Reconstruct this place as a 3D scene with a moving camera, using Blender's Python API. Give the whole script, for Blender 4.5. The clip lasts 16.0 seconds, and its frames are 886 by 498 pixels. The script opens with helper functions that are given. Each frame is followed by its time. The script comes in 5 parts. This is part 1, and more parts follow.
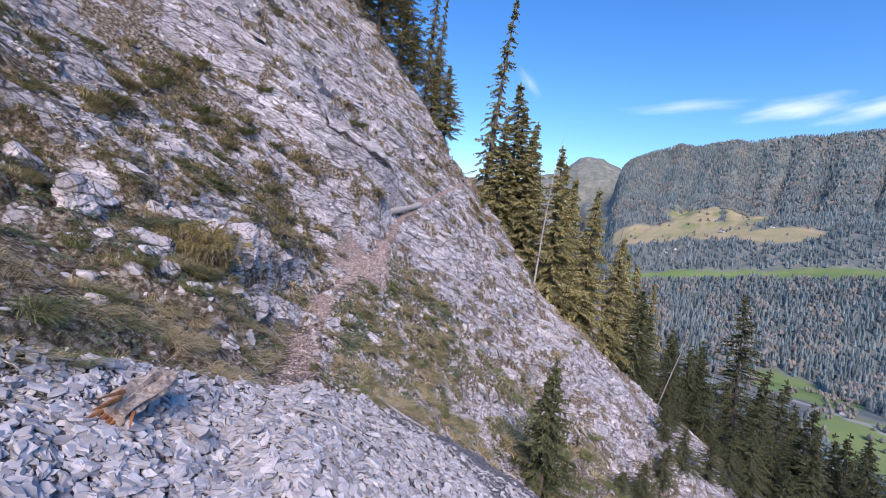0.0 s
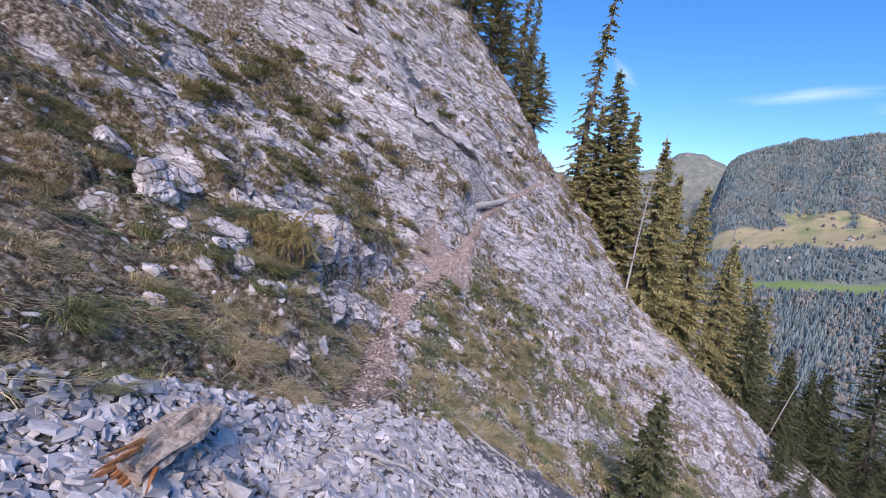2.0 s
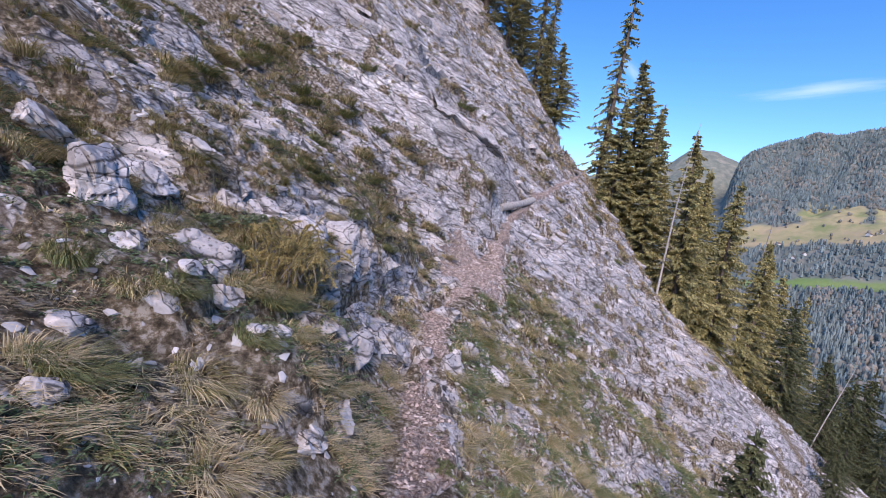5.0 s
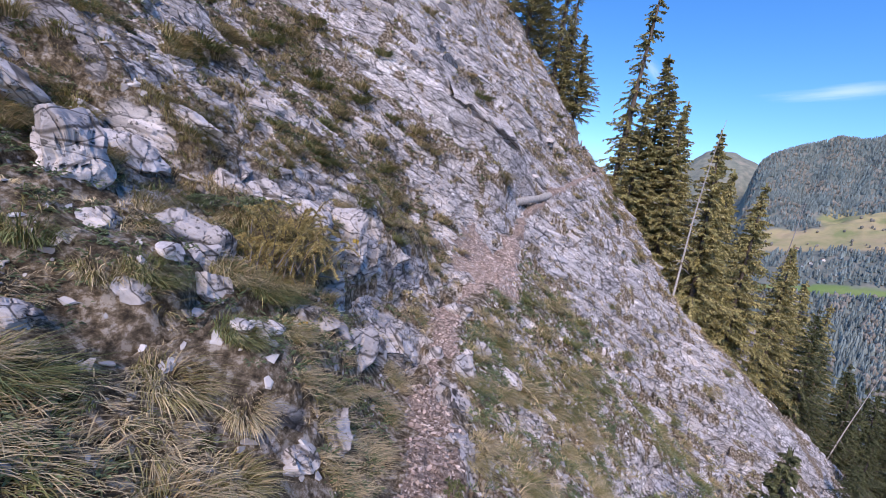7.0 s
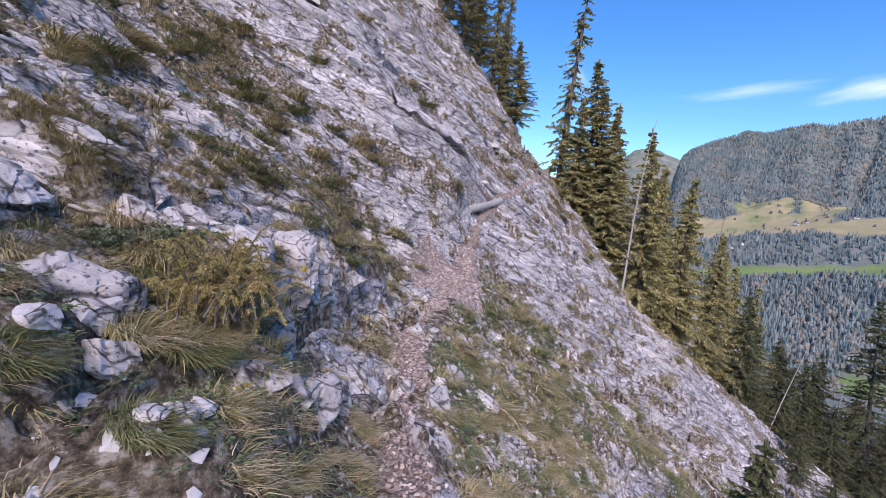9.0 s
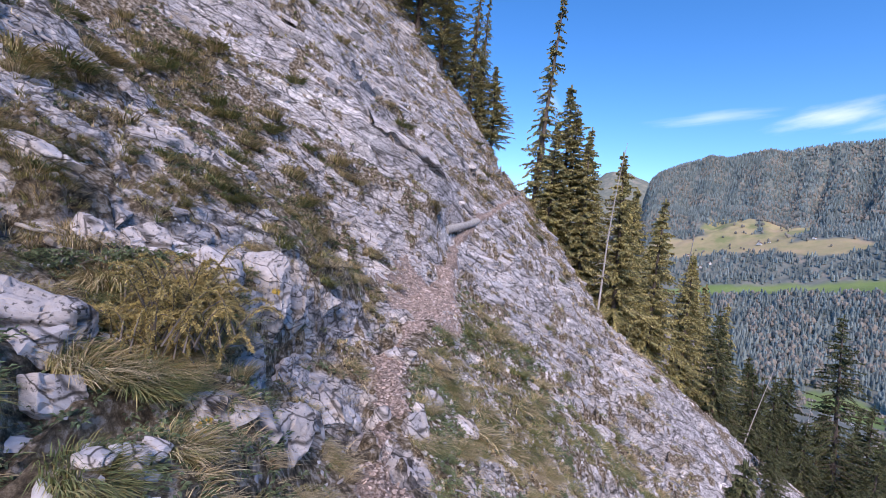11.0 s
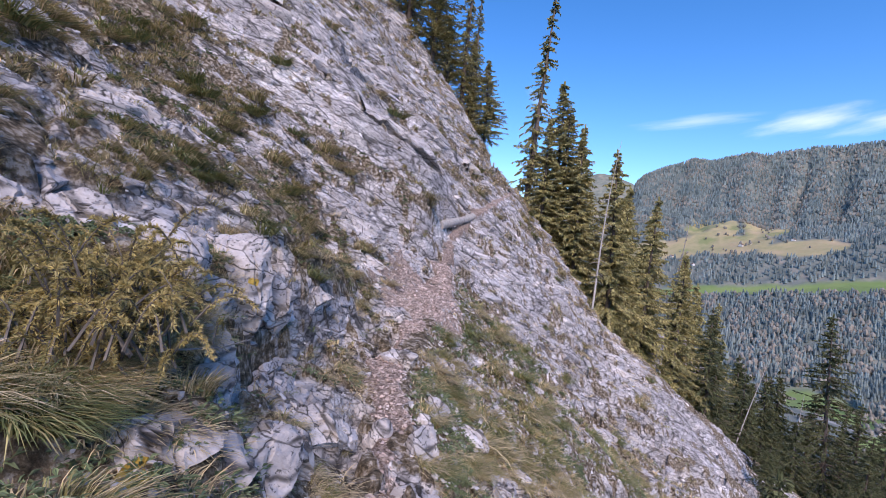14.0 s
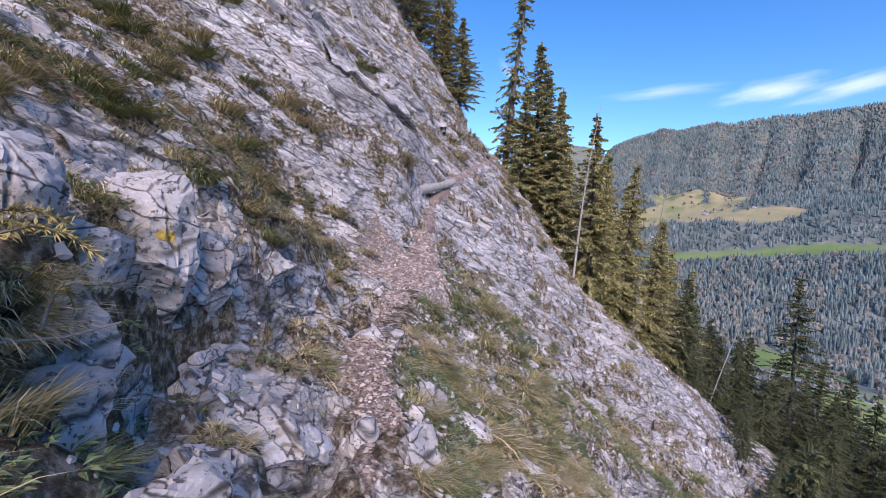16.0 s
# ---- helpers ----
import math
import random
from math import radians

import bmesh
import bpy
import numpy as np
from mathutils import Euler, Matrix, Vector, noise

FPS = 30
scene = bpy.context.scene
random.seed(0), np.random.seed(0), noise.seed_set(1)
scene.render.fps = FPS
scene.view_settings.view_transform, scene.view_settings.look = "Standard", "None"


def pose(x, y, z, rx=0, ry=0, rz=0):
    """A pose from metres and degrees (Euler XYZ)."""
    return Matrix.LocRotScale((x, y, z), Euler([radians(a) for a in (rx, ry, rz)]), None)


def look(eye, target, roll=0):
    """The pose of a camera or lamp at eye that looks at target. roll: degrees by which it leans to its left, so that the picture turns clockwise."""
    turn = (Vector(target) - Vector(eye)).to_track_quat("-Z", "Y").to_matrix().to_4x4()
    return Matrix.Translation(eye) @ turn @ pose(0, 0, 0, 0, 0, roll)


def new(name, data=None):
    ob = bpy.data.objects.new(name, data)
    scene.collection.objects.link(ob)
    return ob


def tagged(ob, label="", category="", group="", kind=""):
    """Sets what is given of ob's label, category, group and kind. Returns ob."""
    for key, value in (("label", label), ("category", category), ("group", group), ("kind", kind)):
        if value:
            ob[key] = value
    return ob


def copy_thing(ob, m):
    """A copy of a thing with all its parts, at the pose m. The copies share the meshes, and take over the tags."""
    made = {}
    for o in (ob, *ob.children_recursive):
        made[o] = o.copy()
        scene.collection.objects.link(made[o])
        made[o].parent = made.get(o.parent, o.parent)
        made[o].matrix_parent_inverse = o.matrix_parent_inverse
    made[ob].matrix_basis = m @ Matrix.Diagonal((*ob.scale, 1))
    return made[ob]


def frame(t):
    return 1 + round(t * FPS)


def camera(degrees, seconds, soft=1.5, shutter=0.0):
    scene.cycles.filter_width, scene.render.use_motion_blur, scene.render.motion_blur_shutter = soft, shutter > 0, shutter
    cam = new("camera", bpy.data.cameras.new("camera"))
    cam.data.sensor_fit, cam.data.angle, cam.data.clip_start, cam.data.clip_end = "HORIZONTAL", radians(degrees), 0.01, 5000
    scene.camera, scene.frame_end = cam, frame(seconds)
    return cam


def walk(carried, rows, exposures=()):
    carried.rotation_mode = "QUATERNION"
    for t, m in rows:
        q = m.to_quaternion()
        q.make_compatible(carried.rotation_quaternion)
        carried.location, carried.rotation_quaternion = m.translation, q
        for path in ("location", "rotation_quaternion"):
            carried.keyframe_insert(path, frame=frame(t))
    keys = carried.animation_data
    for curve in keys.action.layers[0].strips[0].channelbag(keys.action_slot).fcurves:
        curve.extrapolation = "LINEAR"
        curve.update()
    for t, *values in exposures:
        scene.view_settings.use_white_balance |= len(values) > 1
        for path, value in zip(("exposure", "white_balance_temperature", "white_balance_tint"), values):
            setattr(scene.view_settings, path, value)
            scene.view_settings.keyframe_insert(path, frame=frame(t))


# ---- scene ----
cam = camera(91.5, 16.0, soft=0.5)
PATH = [
    (0, (0.544, -2.874, 1.660), (0.989, -0.927, 1.546), 6.04),
    (0.5, (0.478, -2.626, 1.638), (0.904, -0.675, 1.523), 6.41),
    (1, (0.413, -2.344, 1.659), (0.825, -0.391, 1.532), 6.55),
    (1.5, (0.469, -2.173, 1.655), (0.770, -0.201, 1.509), 6.42),
    (2, (0.474, -1.948, 1.674), (0.563, 0.042, 1.492), 7.85),
    (2.5, (0.367, -1.620, 1.650), (0.441, 0.372, 1.490), 9.24),
    (3, (0.347, -1.368, 1.637), (0.417, 0.625, 1.479), 8.16),
    (3.5, (0.319, -1.086, 1.651), (0.382, 0.907, 1.492), 7.25),
    (4, (0.134, -0.787, 1.642), (0.196, 1.206, 1.486), 7.47),
    (4.5, (0.041, -0.574, 1.636), (0.092, 1.418, 1.470), 6.77),
    (7, (0.000, 0.000, 1.550), (0.000, 1.989, 1.340), 8.50),
    (7.5, (-0.105, 0.148, 1.548), (-0.122, 2.140, 1.369), 8.14),
    (8, (-0.187, 0.350, 1.582), (-0.080, 2.340, 1.418), 6.22),
    (8.5, (-0.173, 0.453, 1.565), (0.008, 2.439, 1.415), 5.14),
    (9, (-0.145, 0.566, 1.582), (0.082, 2.548, 1.441), 4.85),
    (9.5, (-0.164, 0.626, 1.587), (0.104, 2.605, 1.476), 5.62),
    (12, (-0.136, 0.759, 1.553), (0.223, 2.726, 1.532), 4.76),
    (12.5, (-0.230, 0.861, 1.505), (0.119, 2.830, 1.475), 6.52),
    (13, (-0.275, 0.975, 1.481), (0.061, 2.945, 1.410), 6.55),
    (13.5, (-0.249, 1.087, 1.448), (0.097, 3.055, 1.363), 6.38),
    (14, (-0.231, 1.417, 1.389), (0.148, 3.380, 1.360), 4.92),
    (14.5, (-0.284, 1.729, 1.307), (0.127, 3.686, 1.260), 4.56),
    (15, (-0.236, 1.972, 1.253), (0.186, 3.925, 1.165), 4.72),
    (15.5, (-0.237, 2.201, 1.182), (0.194, 4.151, 1.064), 4.80),
    (16, (-0.171, 2.411, 1.141), (0.329, 4.343, 1.005), 3.51),
]
walk(cam, [(t, look(eye, target, roll)) for t, eye, target, roll in PATH], exposures=[(0, 0.92, 6760, 27), (16, 0.92, 6760, 27)])

# ---- light ----
SUN_AZ, SUN_EL = -174.0, 37.0        # degrees right of +y, above the horizon
world = bpy.data.worlds.new("sky")
scene.world = world
world.use_nodes = True
wn, wl = world.node_tree.nodes, world.node_tree.links
wn.clear()
sky = wn.new("ShaderNodeTexSky")
sky.sky_type, sky.sun_disc = "NISHITA", False
sky.sun_elevation, sky.sun_rotation = radians(SUN_EL), radians(SUN_AZ)
sky.altitude, sky.air_density, sky.dust_density, sky.ozone_density = 2400, 1.0, 0.0, 1.5
wbg, wout = wn.new("ShaderNodeBackground"), wn.new("ShaderNodeOutputWorld")
wbg.inputs["Strength"].default_value = 0.15


def cirrus(az, el, wide, tall, tilt, amount, seed):
    """A wisp of high cloud at a bearing and height in degrees: its mask, as a node socket."""
    a, e = radians(az), radians(el)
    d = Vector((math.sin(a) * math.cos(e), math.cos(a) * math.cos(e), math.sin(e)))
    r = Vector((math.cos(a), -math.sin(a), 0))
    u = r.cross(d).normalized()
    c, s = math.cos(radians(tilt)), math.sin(radians(tilt))
    r, u = r * c + u * s, u * c - r * s
    geo = wn.new("ShaderNodeTexCoord")
    parts = []
    for axis, size in ((r, wide), (u, tall)):
        dot = wn.new("ShaderNodeVectorMath")
        dot.operation = "DOT_PRODUCT"
        dot.inputs[1].default_value = axis / math.radians(size)
        wl.new(geo.outputs["Generated"], dot.inputs[0])
        parts.append(dot.outputs["Value"])
    com = wn.new("ShaderNodeCombineXYZ")
    wl.new(parts[0], com.inputs[0]), wl.new(parts[1], com.inputs[1])
    off = wn.new("ShaderNodeVectorMath")
    off.operation = "SUBTRACT"
    off.inputs[1].default_value = (d.dot(r) / math.radians(wide), d.dot(u) / math.radians(tall), 0)
    wl.new(com.outputs[0], off.inputs[0])
    nz = wn.new("ShaderNodeTexNoise")
    nz.inputs["Scale"].default_value, nz.inputs["Detail"].default_value = 1.6, 5
    sh = wn.new("ShaderNodeVectorMath")
    sh.inputs[1].default_value = (seed, seed * 2.1, 0)
    wl.new(off.outputs[0], sh.inputs[0]), wl.new(sh.outputs[0], nz.inputs["Vector"])
    ln = wn.new("ShaderNodeVectorMath")
    ln.operation = "LENGTH"
    wl.new(off.outputs[0], ln.inputs[0])
    ad = wn.new("ShaderNodeMath")
    ad.operation = "MULTIPLY_ADD"
    ad.inputs[1].default_value, ad.inputs[2].default_value = 1.1, -0.55
    wl.new(nz.outputs["Fac"], ad.inputs[0])
    sm = wn.new("ShaderNodeMath")
    wl.new(ln.outputs["Value"], sm.inputs[0]), wl.new(ad.outputs[0], sm.inputs[1])
    mp = wn.new("ShaderNodeMapRange")
    mp.interpolation_type = "SMOOTHSTEP"
    for k, v in ((1, 1.15), (2, -0.15), (3, 0.0), (4, amount)):
        mp.inputs[k].default_value = v
    wl.new(sm.outputs[0], mp.inputs[0])
    # only the half of the sky in front of the bearing
    fr = wn.new("ShaderNodeVectorMath")
    fr.operation = "DOT_PRODUCT"
    fr.inputs[1].default_value = d
    wl.new(geo.outputs["Generated"], fr.inputs[0])
    gt = wn.new("ShaderNodeMath")
    gt.operation = "GREATER_THAN"
    gt.inputs[1].default_value = 0.5
    wl.new(fr.outputs["Value"], gt.inputs[0])
    mu = wn.new("ShaderNodeMath")
    mu.operation = "MULTIPLY"
    wl.new(mp.outputs[0], mu.inputs[0]), wl.new(gt.outputs[0], mu.inputs[1])
    return mu.outputs[0]


deep = wn.new("ShaderNodeHueSaturation")
deep.inputs["Saturation"].default_value = 1.35
wl.new(sky.outputs["Color"], deep.inputs["Color"])
colour = deep.outputs["Color"]
for wisp in ((50.2, 15.3, 5.0, 1.2, 8, 0.36, 1.3), (57.2, 14.9, 5.5, 1.1, 10, 0.34, 4.1), (40.0, 16.0, 6.5, 0.8, 3, 0.2, 7.7), (21.8, 18.5, 2.4, 0.7, -48, 0.15, 2.9)):
    mix = wn.new("ShaderNodeMix")
    mix.data_type = "RGBA"
    mix.inputs["B"].default_value = (6.5, 6.9, 7.4, 1)
    wl.new(cirrus(*wisp), mix.inputs["Factor"]), wl.new(colour, mix.inputs["A"])
    colour = mix.outputs["Result"]
wl.new(colour, wbg.inputs["Color"]), wl.new(wbg.outputs[0], wout.inputs["Surface"])

sun = new("sun", bpy.data.lights.new("sun", "SUN"))
sun.data.energy, sun.data.angle, sun.data.color = 2.1, radians(30.0), (1.0, 0.92, 0.81)
_a, _e = radians(SUN_AZ), radians(SUN_EL)
sun.matrix_world = look((0, 0, 0), (-math.sin(_a) * math.cos(_e), -math.cos(_a) * math.cos(_e), -math.sin(_e)))


# ---- materials ----
def material(name, rough=0.9, spec=0.3):
    m = bpy.data.materials.new(name)
    m.use_nodes = True
    b = m.node_tree.nodes["Principled BSDF"]
    b.inputs["Roughness"].default_value = rough
    b.inputs["Specular IOR Level"].default_value = spec
    return m, m.node_tree.nodes, m.node_tree.links, b


def tex(nodes, links, kind, scale, detail=6.0, where="Object", stretch=(1, 1, 1), rough=0.6):
    """A noise or Voronoi texture in the object's own metres; returns its node."""
    co, mp = nodes.new("ShaderNodeTexCoord"), nodes.new("ShaderNodeMapping")
    mp.inputs["Scale"].default_value = stretch
    tilt = nodes.new("ShaderNodeMapping")
    tilt.inputs["Rotation"].default_value = (radians(-3), radians(-19), 0) if stretch != (1, 1, 1) else (0, 0, 0)
    links.new(co.outputs[where], tilt.inputs["Vector"]), links.new(tilt.outputs[0], mp.inputs["Vector"])
    t = nodes.new("ShaderNodeTexNoise" if kind == "noise" else "ShaderNodeTexVoronoi")
    t.inputs["Scale"].default_value = scale
    if kind == "noise":
        t.inputs["Detail"].default_value, t.inputs["Roughness"].default_value = detail, rough
    elif kind == "cracks":
        t.feature = "DISTANCE_TO_EDGE"
    links.new(mp.outputs[0], t.inputs["Vector"])
    return t


def ramp(nodes, links, fac, stops):
    r = nodes.new("ShaderNodeValToRGB")
    while len(r.color_ramp.elements) < len(stops):
        r.color_ramp.elements.new(0.5)
    for e, (p, c) in zip(r.color_ramp.elements, stops):
        e.position, e.color = p, (*c, 1) if len(c) == 3 else c
    links.new(fac, r.inputs[0])
    return r.outputs[0]


def blend(nodes, links, fac, a, b, kind="MIX"):
    m = nodes.new("ShaderNodeMix")
    m.data_type, m.blend_type = "RGBA", kind
    for key, v in (("Factor", fac), ("A", a), ("B", b)):
        if isinstance(v, (int, float)):
            m.inputs[key].default_value = v
        elif isinstance(v, tuple):
            m.inputs[key].default_value = (*v, 1)
        else:
            links.new(v, m.inputs[key])
    return m.outputs["Result"]


def bump(nodes, links, bsdf, height, strength, distance, normal=None):
    b = nodes.new("ShaderNodeBump")
    b.inputs["Strength"].default_value, b.inputs["Distance"].default_value = strength, distance
    links.new(height, b.inputs["Height"])
    if normal is not None:
        links.new(normal, b.inputs["Normal"])
    links.new(b.outputs[0], bsdf.inputs["Normal"])
    return b.outputs[0]


def random_tint(nodes, links, colour, low=0.75, high=1.2, island=False):
    if island:
        src = nodes.new("ShaderNodeNewGeometry").outputs["Random Per Island"]
    else:
        src = nodes.new("ShaderNodeObjectInfo").outputs["Random"]
    v = nodes.new("ShaderNodeMapRange")
    v.inputs[3].default_value, v.inputs[4].default_value = low, high
    links.new(src, v.inputs[0])
    return blend(nodes, links, 1.0, colour, v.outputs[0], "MULTIPLY")


def joints(n, l, scale, stretch, warp=0.12, rough_scale=2.2):
    """Angular joint blocks that follow the beds: distance from the joint, and a number for each block."""
    co, nz = n.new("ShaderNodeTexCoord"), n.new("ShaderNodeTexNoise")
    nz.inputs["Scale"].default_value, nz.inputs["Detail"].default_value = rough_scale, 5
    l.new(co.outputs["Object"], nz.inputs["Vector"])
    off = n.new("ShaderNodeVectorMath")
    off.operation = "MULTIPLY_ADD"
    off.inputs[1].default_value = (warp * 2, warp * 2, warp * 2)
    l.new(nz.outputs["Color"], off.inputs[0]), l.new(co.outputs["Object"], off.inputs[2])
    tilt, mp = n.new("ShaderNodeMapping"), n.new("ShaderNodeMapping")
    tilt.inputs["Rotation"].default_value = (radians(-3), radians(-19), 0)
    mp.inputs["Scale"].default_value = stretch
    l.new(off.outputs[0], tilt.inputs["Vector"]), l.new(tilt.outputs[0], mp.inputs["Vector"])
    out = []
    for feature in ("DISTANCE_TO_EDGE", "F1"):
        v = n.new("ShaderNodeTexVoronoi")
        v.feature = feature
        v.inputs["Scale"].default_value = scale
        l.new(mp.outputs[0], v.inputs["Vector"])
        out.append(v)
    sep = n.new("ShaderNodeSeparateColor")
    l.new(out[1].outputs["Color"], sep.inputs[0])
    return out[0].outputs["Distance"], sep.outputs[0]


def rock_colour(n, l, calm=1.0):
    """Grey limestone; calm below 1 holds back the small joints and mottling, for single blocks."""
    grey = lambda v: (v, v, v)
    big = tex(n, l, "noise", 0.6, 5).outputs[0]
    c = ramp(n, l, big, [(0.3, (0.56, 0.53, 0.525)), (0.5, (0.69, 0.65, 0.645)), (0.7, (0.79, 0.75, 0.72))])
    mid = tex(n, l, "noise", 2.6, 8, stretch=(0.7, 0.7, 2.4), rough=0.72).outputs[0]
    c = blend(n, l, 1.0, c, ramp(n, l, mid, [(0.32, grey(1 - 0.44 * calm)), (0.47, grey(0.97)), (0.68, grey(1 + 0.24 * calm))]), "MULTIPLY")
    fine = tex(n, l, "noise", 11.0, 9, stretch=(0.6, 0.6, 1.9), rough=0.78).outputs[0]
    c = blend(n, l, 1.0, c, ramp(n, l, fine, [(0.34, grey(1 - 0.7 * calm)), (0.43, grey(0.96)), (0.62, grey(1 + 0.31 * calm))]), "MULTIPLY")
    # joint blocks at three sizes: each block its own tone, dark partings between
    relief = None
    for scale, stretch, wide, low, high, dark in ((0.75, (0.6, 0.6, 2.6), 0.045, 0.86, 1.1, 0.8), (2.4, (0.6, 0.6, 2.2), 0.05, 0.8, 1.12, 0.85), (7.0, (0.7, 0.7, 1.7), 0.06, 0.78, 1.16, 0.7)):
        if calm < 1 and scale > 5:
            continue
        wide, dark = wide * (1 if calm == 1 else 0.45), dark * (1 if calm == 1 else 1.1)
        gap, tone = joints(n, l, scale, stretch, (0.16 if calm == 1 else 0.07) / scale ** 0.7, 2.2 * scale ** 0.8)
        c = blend(n, l, 1.0, c, ramp(n, l, tone, [(0.0, grey(low)), (1.0, grey(high))]), "MULTIPLY")
        line = ramp(n, l, gap, [(0.0, grey(dark)), (wide * 0.45, grey(dark * 0.8)), (wide, grey(0))])
        line = blend(n, l, 1.0, line, ramp(n, l, mid, [(0.48, grey(1)), (0.66, grey(0.25))]), "MULTIPLY")
        c = blend(n, l, line, c, (0.05, 0.046, 0.042))
        step = ramp(n, l, gap, [(0.0, grey(0)), (wide * 1.6, grey(0.8)), (0.5, grey(1))])
        relief = step if relief is None else blend(n, l, 0.45, relief, step)
    # black lichen and solution pits
    pits = tex(n, l, "noise", 24.0, 5, rough=0.7).outputs[0]
    c = blend(n, l, ramp(n, l, pits, [(0.585, grey(0)), (0.63, grey(0.85))]), c, (0.055, 0.06, 0.055))
    stain = tex(n, l, "noise", 1.7, 6).outputs[0]
    c = blend(n, l, ramp(n, l, stain, [(0.56, grey(0)), (0.72, grey(0.5))]), c, (0.40, 0.31, 0.21))
    return c, fine, relief


def hillside_material():
    m, n, l, b = material("limestone_slope", 0.92, 0.2)
    rock, fine, relief = rock_colour(n, l)
    at = n.new("ShaderNodeAttribute")
    at.attribute_name = "cover"
    sep = n.new("ShaderNodeSeparateColor")
    l.new(at.outputs["Color"], sep.inputs[0])
    fray = tex(n, l, "noise", 9.0, 7, rough=0.7).outputs[0]

    def ragged(cover, spread=1.1):
        """The cover's edge broken up by small-scale noise."""
        k = n.new("ShaderNodeMath")
        k.operation = "MULTIPLY_ADD"
        k.inputs[1].default_value = spread
        l.new(fray, k.inputs[0]), l.new(cover, k.inputs[2])
        r = n.new("ShaderNodeMapRange")
        r.inputs[1].default_value, r.inputs[2].default_value = 0.4 + spread * 0.5, 0.6 + spread * 0.5
        l.new(k.outputs[0], r.inputs[0])
        return r.outputs[0]

    soil_n = tex(n, l, "noise", 14.0, 9, rough=0.7).outputs[0]
    soil = ramp(n, l, soil_n, [(0.36, (0.05, 0.04, 0.028)), (0.46, (0.15, 0.118, 0.08)), (0.53, (0.30, 0.24, 0.17)), (0.6, (0.56, 0.50, 0.43))])
    grit_n = tex(n, l, "noise", 30.0, 7, rough=0.7).outputs[0]
    grit = ramp(n, l, grit_n, [(0.36, (0.12, 0.088, 0.07)), (0.5, (0.33, 0.25, 0.21)), (0.64, (0.56, 0.48, 0.42))])
    scree = ramp(n, l, grit_n, [(0.36, (0.10, 0.10, 0.105)), (0.55, (0.27, 0.265, 0.27)), (0.7, (0.42, 0.41, 0.41))])
    c = blend(n, l, ragged(sep.outputs[0]), rock, soil)
    c = blend(n, l, ragged(sep.outputs[1]), c, grit)
    c = blend(n, l, ragged(sep.outputs[2]), c, scree)
    l.new(c, b.inputs["Base Color"])
    nb = bump(n, l, b, relief, 0.8, 0.05)
    nb = bump(n, l, b, fine, 0.9, 0.08, nb)
    bump(n, l, b, tex(n, l, "noise", 45.0, 6, rough=0.7).outputs[0], 0.6, 0.014, nb)
    return m


def plain(name, low, high, scale=4.0, rough=0.9, island=False, tint=(0.75, 1.25), bumpy=0.0, spec=0.25, random=True, thin=0.0):
    """A rough natural surface between two colours; thin leaves let some light through."""
    m, n, l, b = material(name, rough, spec)
    t = tex(n, l, "noise", scale, 6).outputs[0]
    c = ramp(n, l, t, [(0.3, low), (0.7, high)])
    if random:
        c = random_tint(n, l, c, *tint, island)
    l.new(c, b.inputs["Base Color"])
    if bumpy:
        bump(n, l, b, t, 0.6, bumpy)
    if thin:
        through_leaf, both = n.new("ShaderNodeBsdfTranslucent"), n.new("ShaderNodeMixShader")
        both.inputs[0].default_value = thin
        l.new(c, through_leaf.inputs["Color"])
        l.new(b.outputs[0], both.inputs[1]), l.new(through_leaf.outputs[0], both.inputs[2])
        l.new(both.outputs[0], n["Material Output"].inputs["Surface"])
    return m


MAT_SLOPE = hillside_material()
MAT_BARK = plain("spruce_bark", (0.09, 0.07, 0.055), (0.22, 0.18, 0.15), 9, bumpy=0.02)
MAT_DEAD = plain("bleached_wood", (0.24, 0.22, 0.20), (0.48, 0.45, 0.42), 12, bumpy=0.01)
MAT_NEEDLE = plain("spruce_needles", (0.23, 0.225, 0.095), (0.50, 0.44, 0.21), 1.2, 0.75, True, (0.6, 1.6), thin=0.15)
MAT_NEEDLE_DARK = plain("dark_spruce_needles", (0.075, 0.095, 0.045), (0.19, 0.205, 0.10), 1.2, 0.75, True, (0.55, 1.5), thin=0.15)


def valley_material():
    m, n, l, b = material("valley_ground", 0.95, 0.1)
    at = n.new("ShaderNodeAttribute")
    at.attribute_name = "cover"
    sep = n.new("ShaderNodeSeparateColor")
    l.new(at.outputs["Color"], sep.inputs[0])
    t = tex(n, l, "noise", 0.02, 8).outputs[0]
    # valley floor lightened to a cool grey-green: distance haze painted into its colour
    hazy_floor = ramp(n, l, t, [(0.3, (0.11, 0.14, 0.13)), (0.5, (0.19, 0.21, 0.18)), (0.7, (0.32, 0.29, 0.24))])
    t2 = tex(n, l, "noise", 0.008, 7).outputs[0]
    meadow = ramp(n, l, t2, [(0.35, (0.25, 0.27, 0.12)), (0.5, (0.40, 0.34, 0.18)), (0.65, (0.48, 0.37, 0.22))])
    green = ramp(n, l, t2, [(0.3, (0.16, 0.25, 0.08)), (0.7, (0.25, 0.31, 0.12))])
    c = blend(n, l, sep.outputs[0], hazy_floor, meadow)
    c = blend(n, l, sep.outputs[1], c, green)
    c = blend(n, l, sep.outputs[2], c, (0.42, 0.40, 0.37))
    l.new(c, b.inputs["Base Color"])
    return m


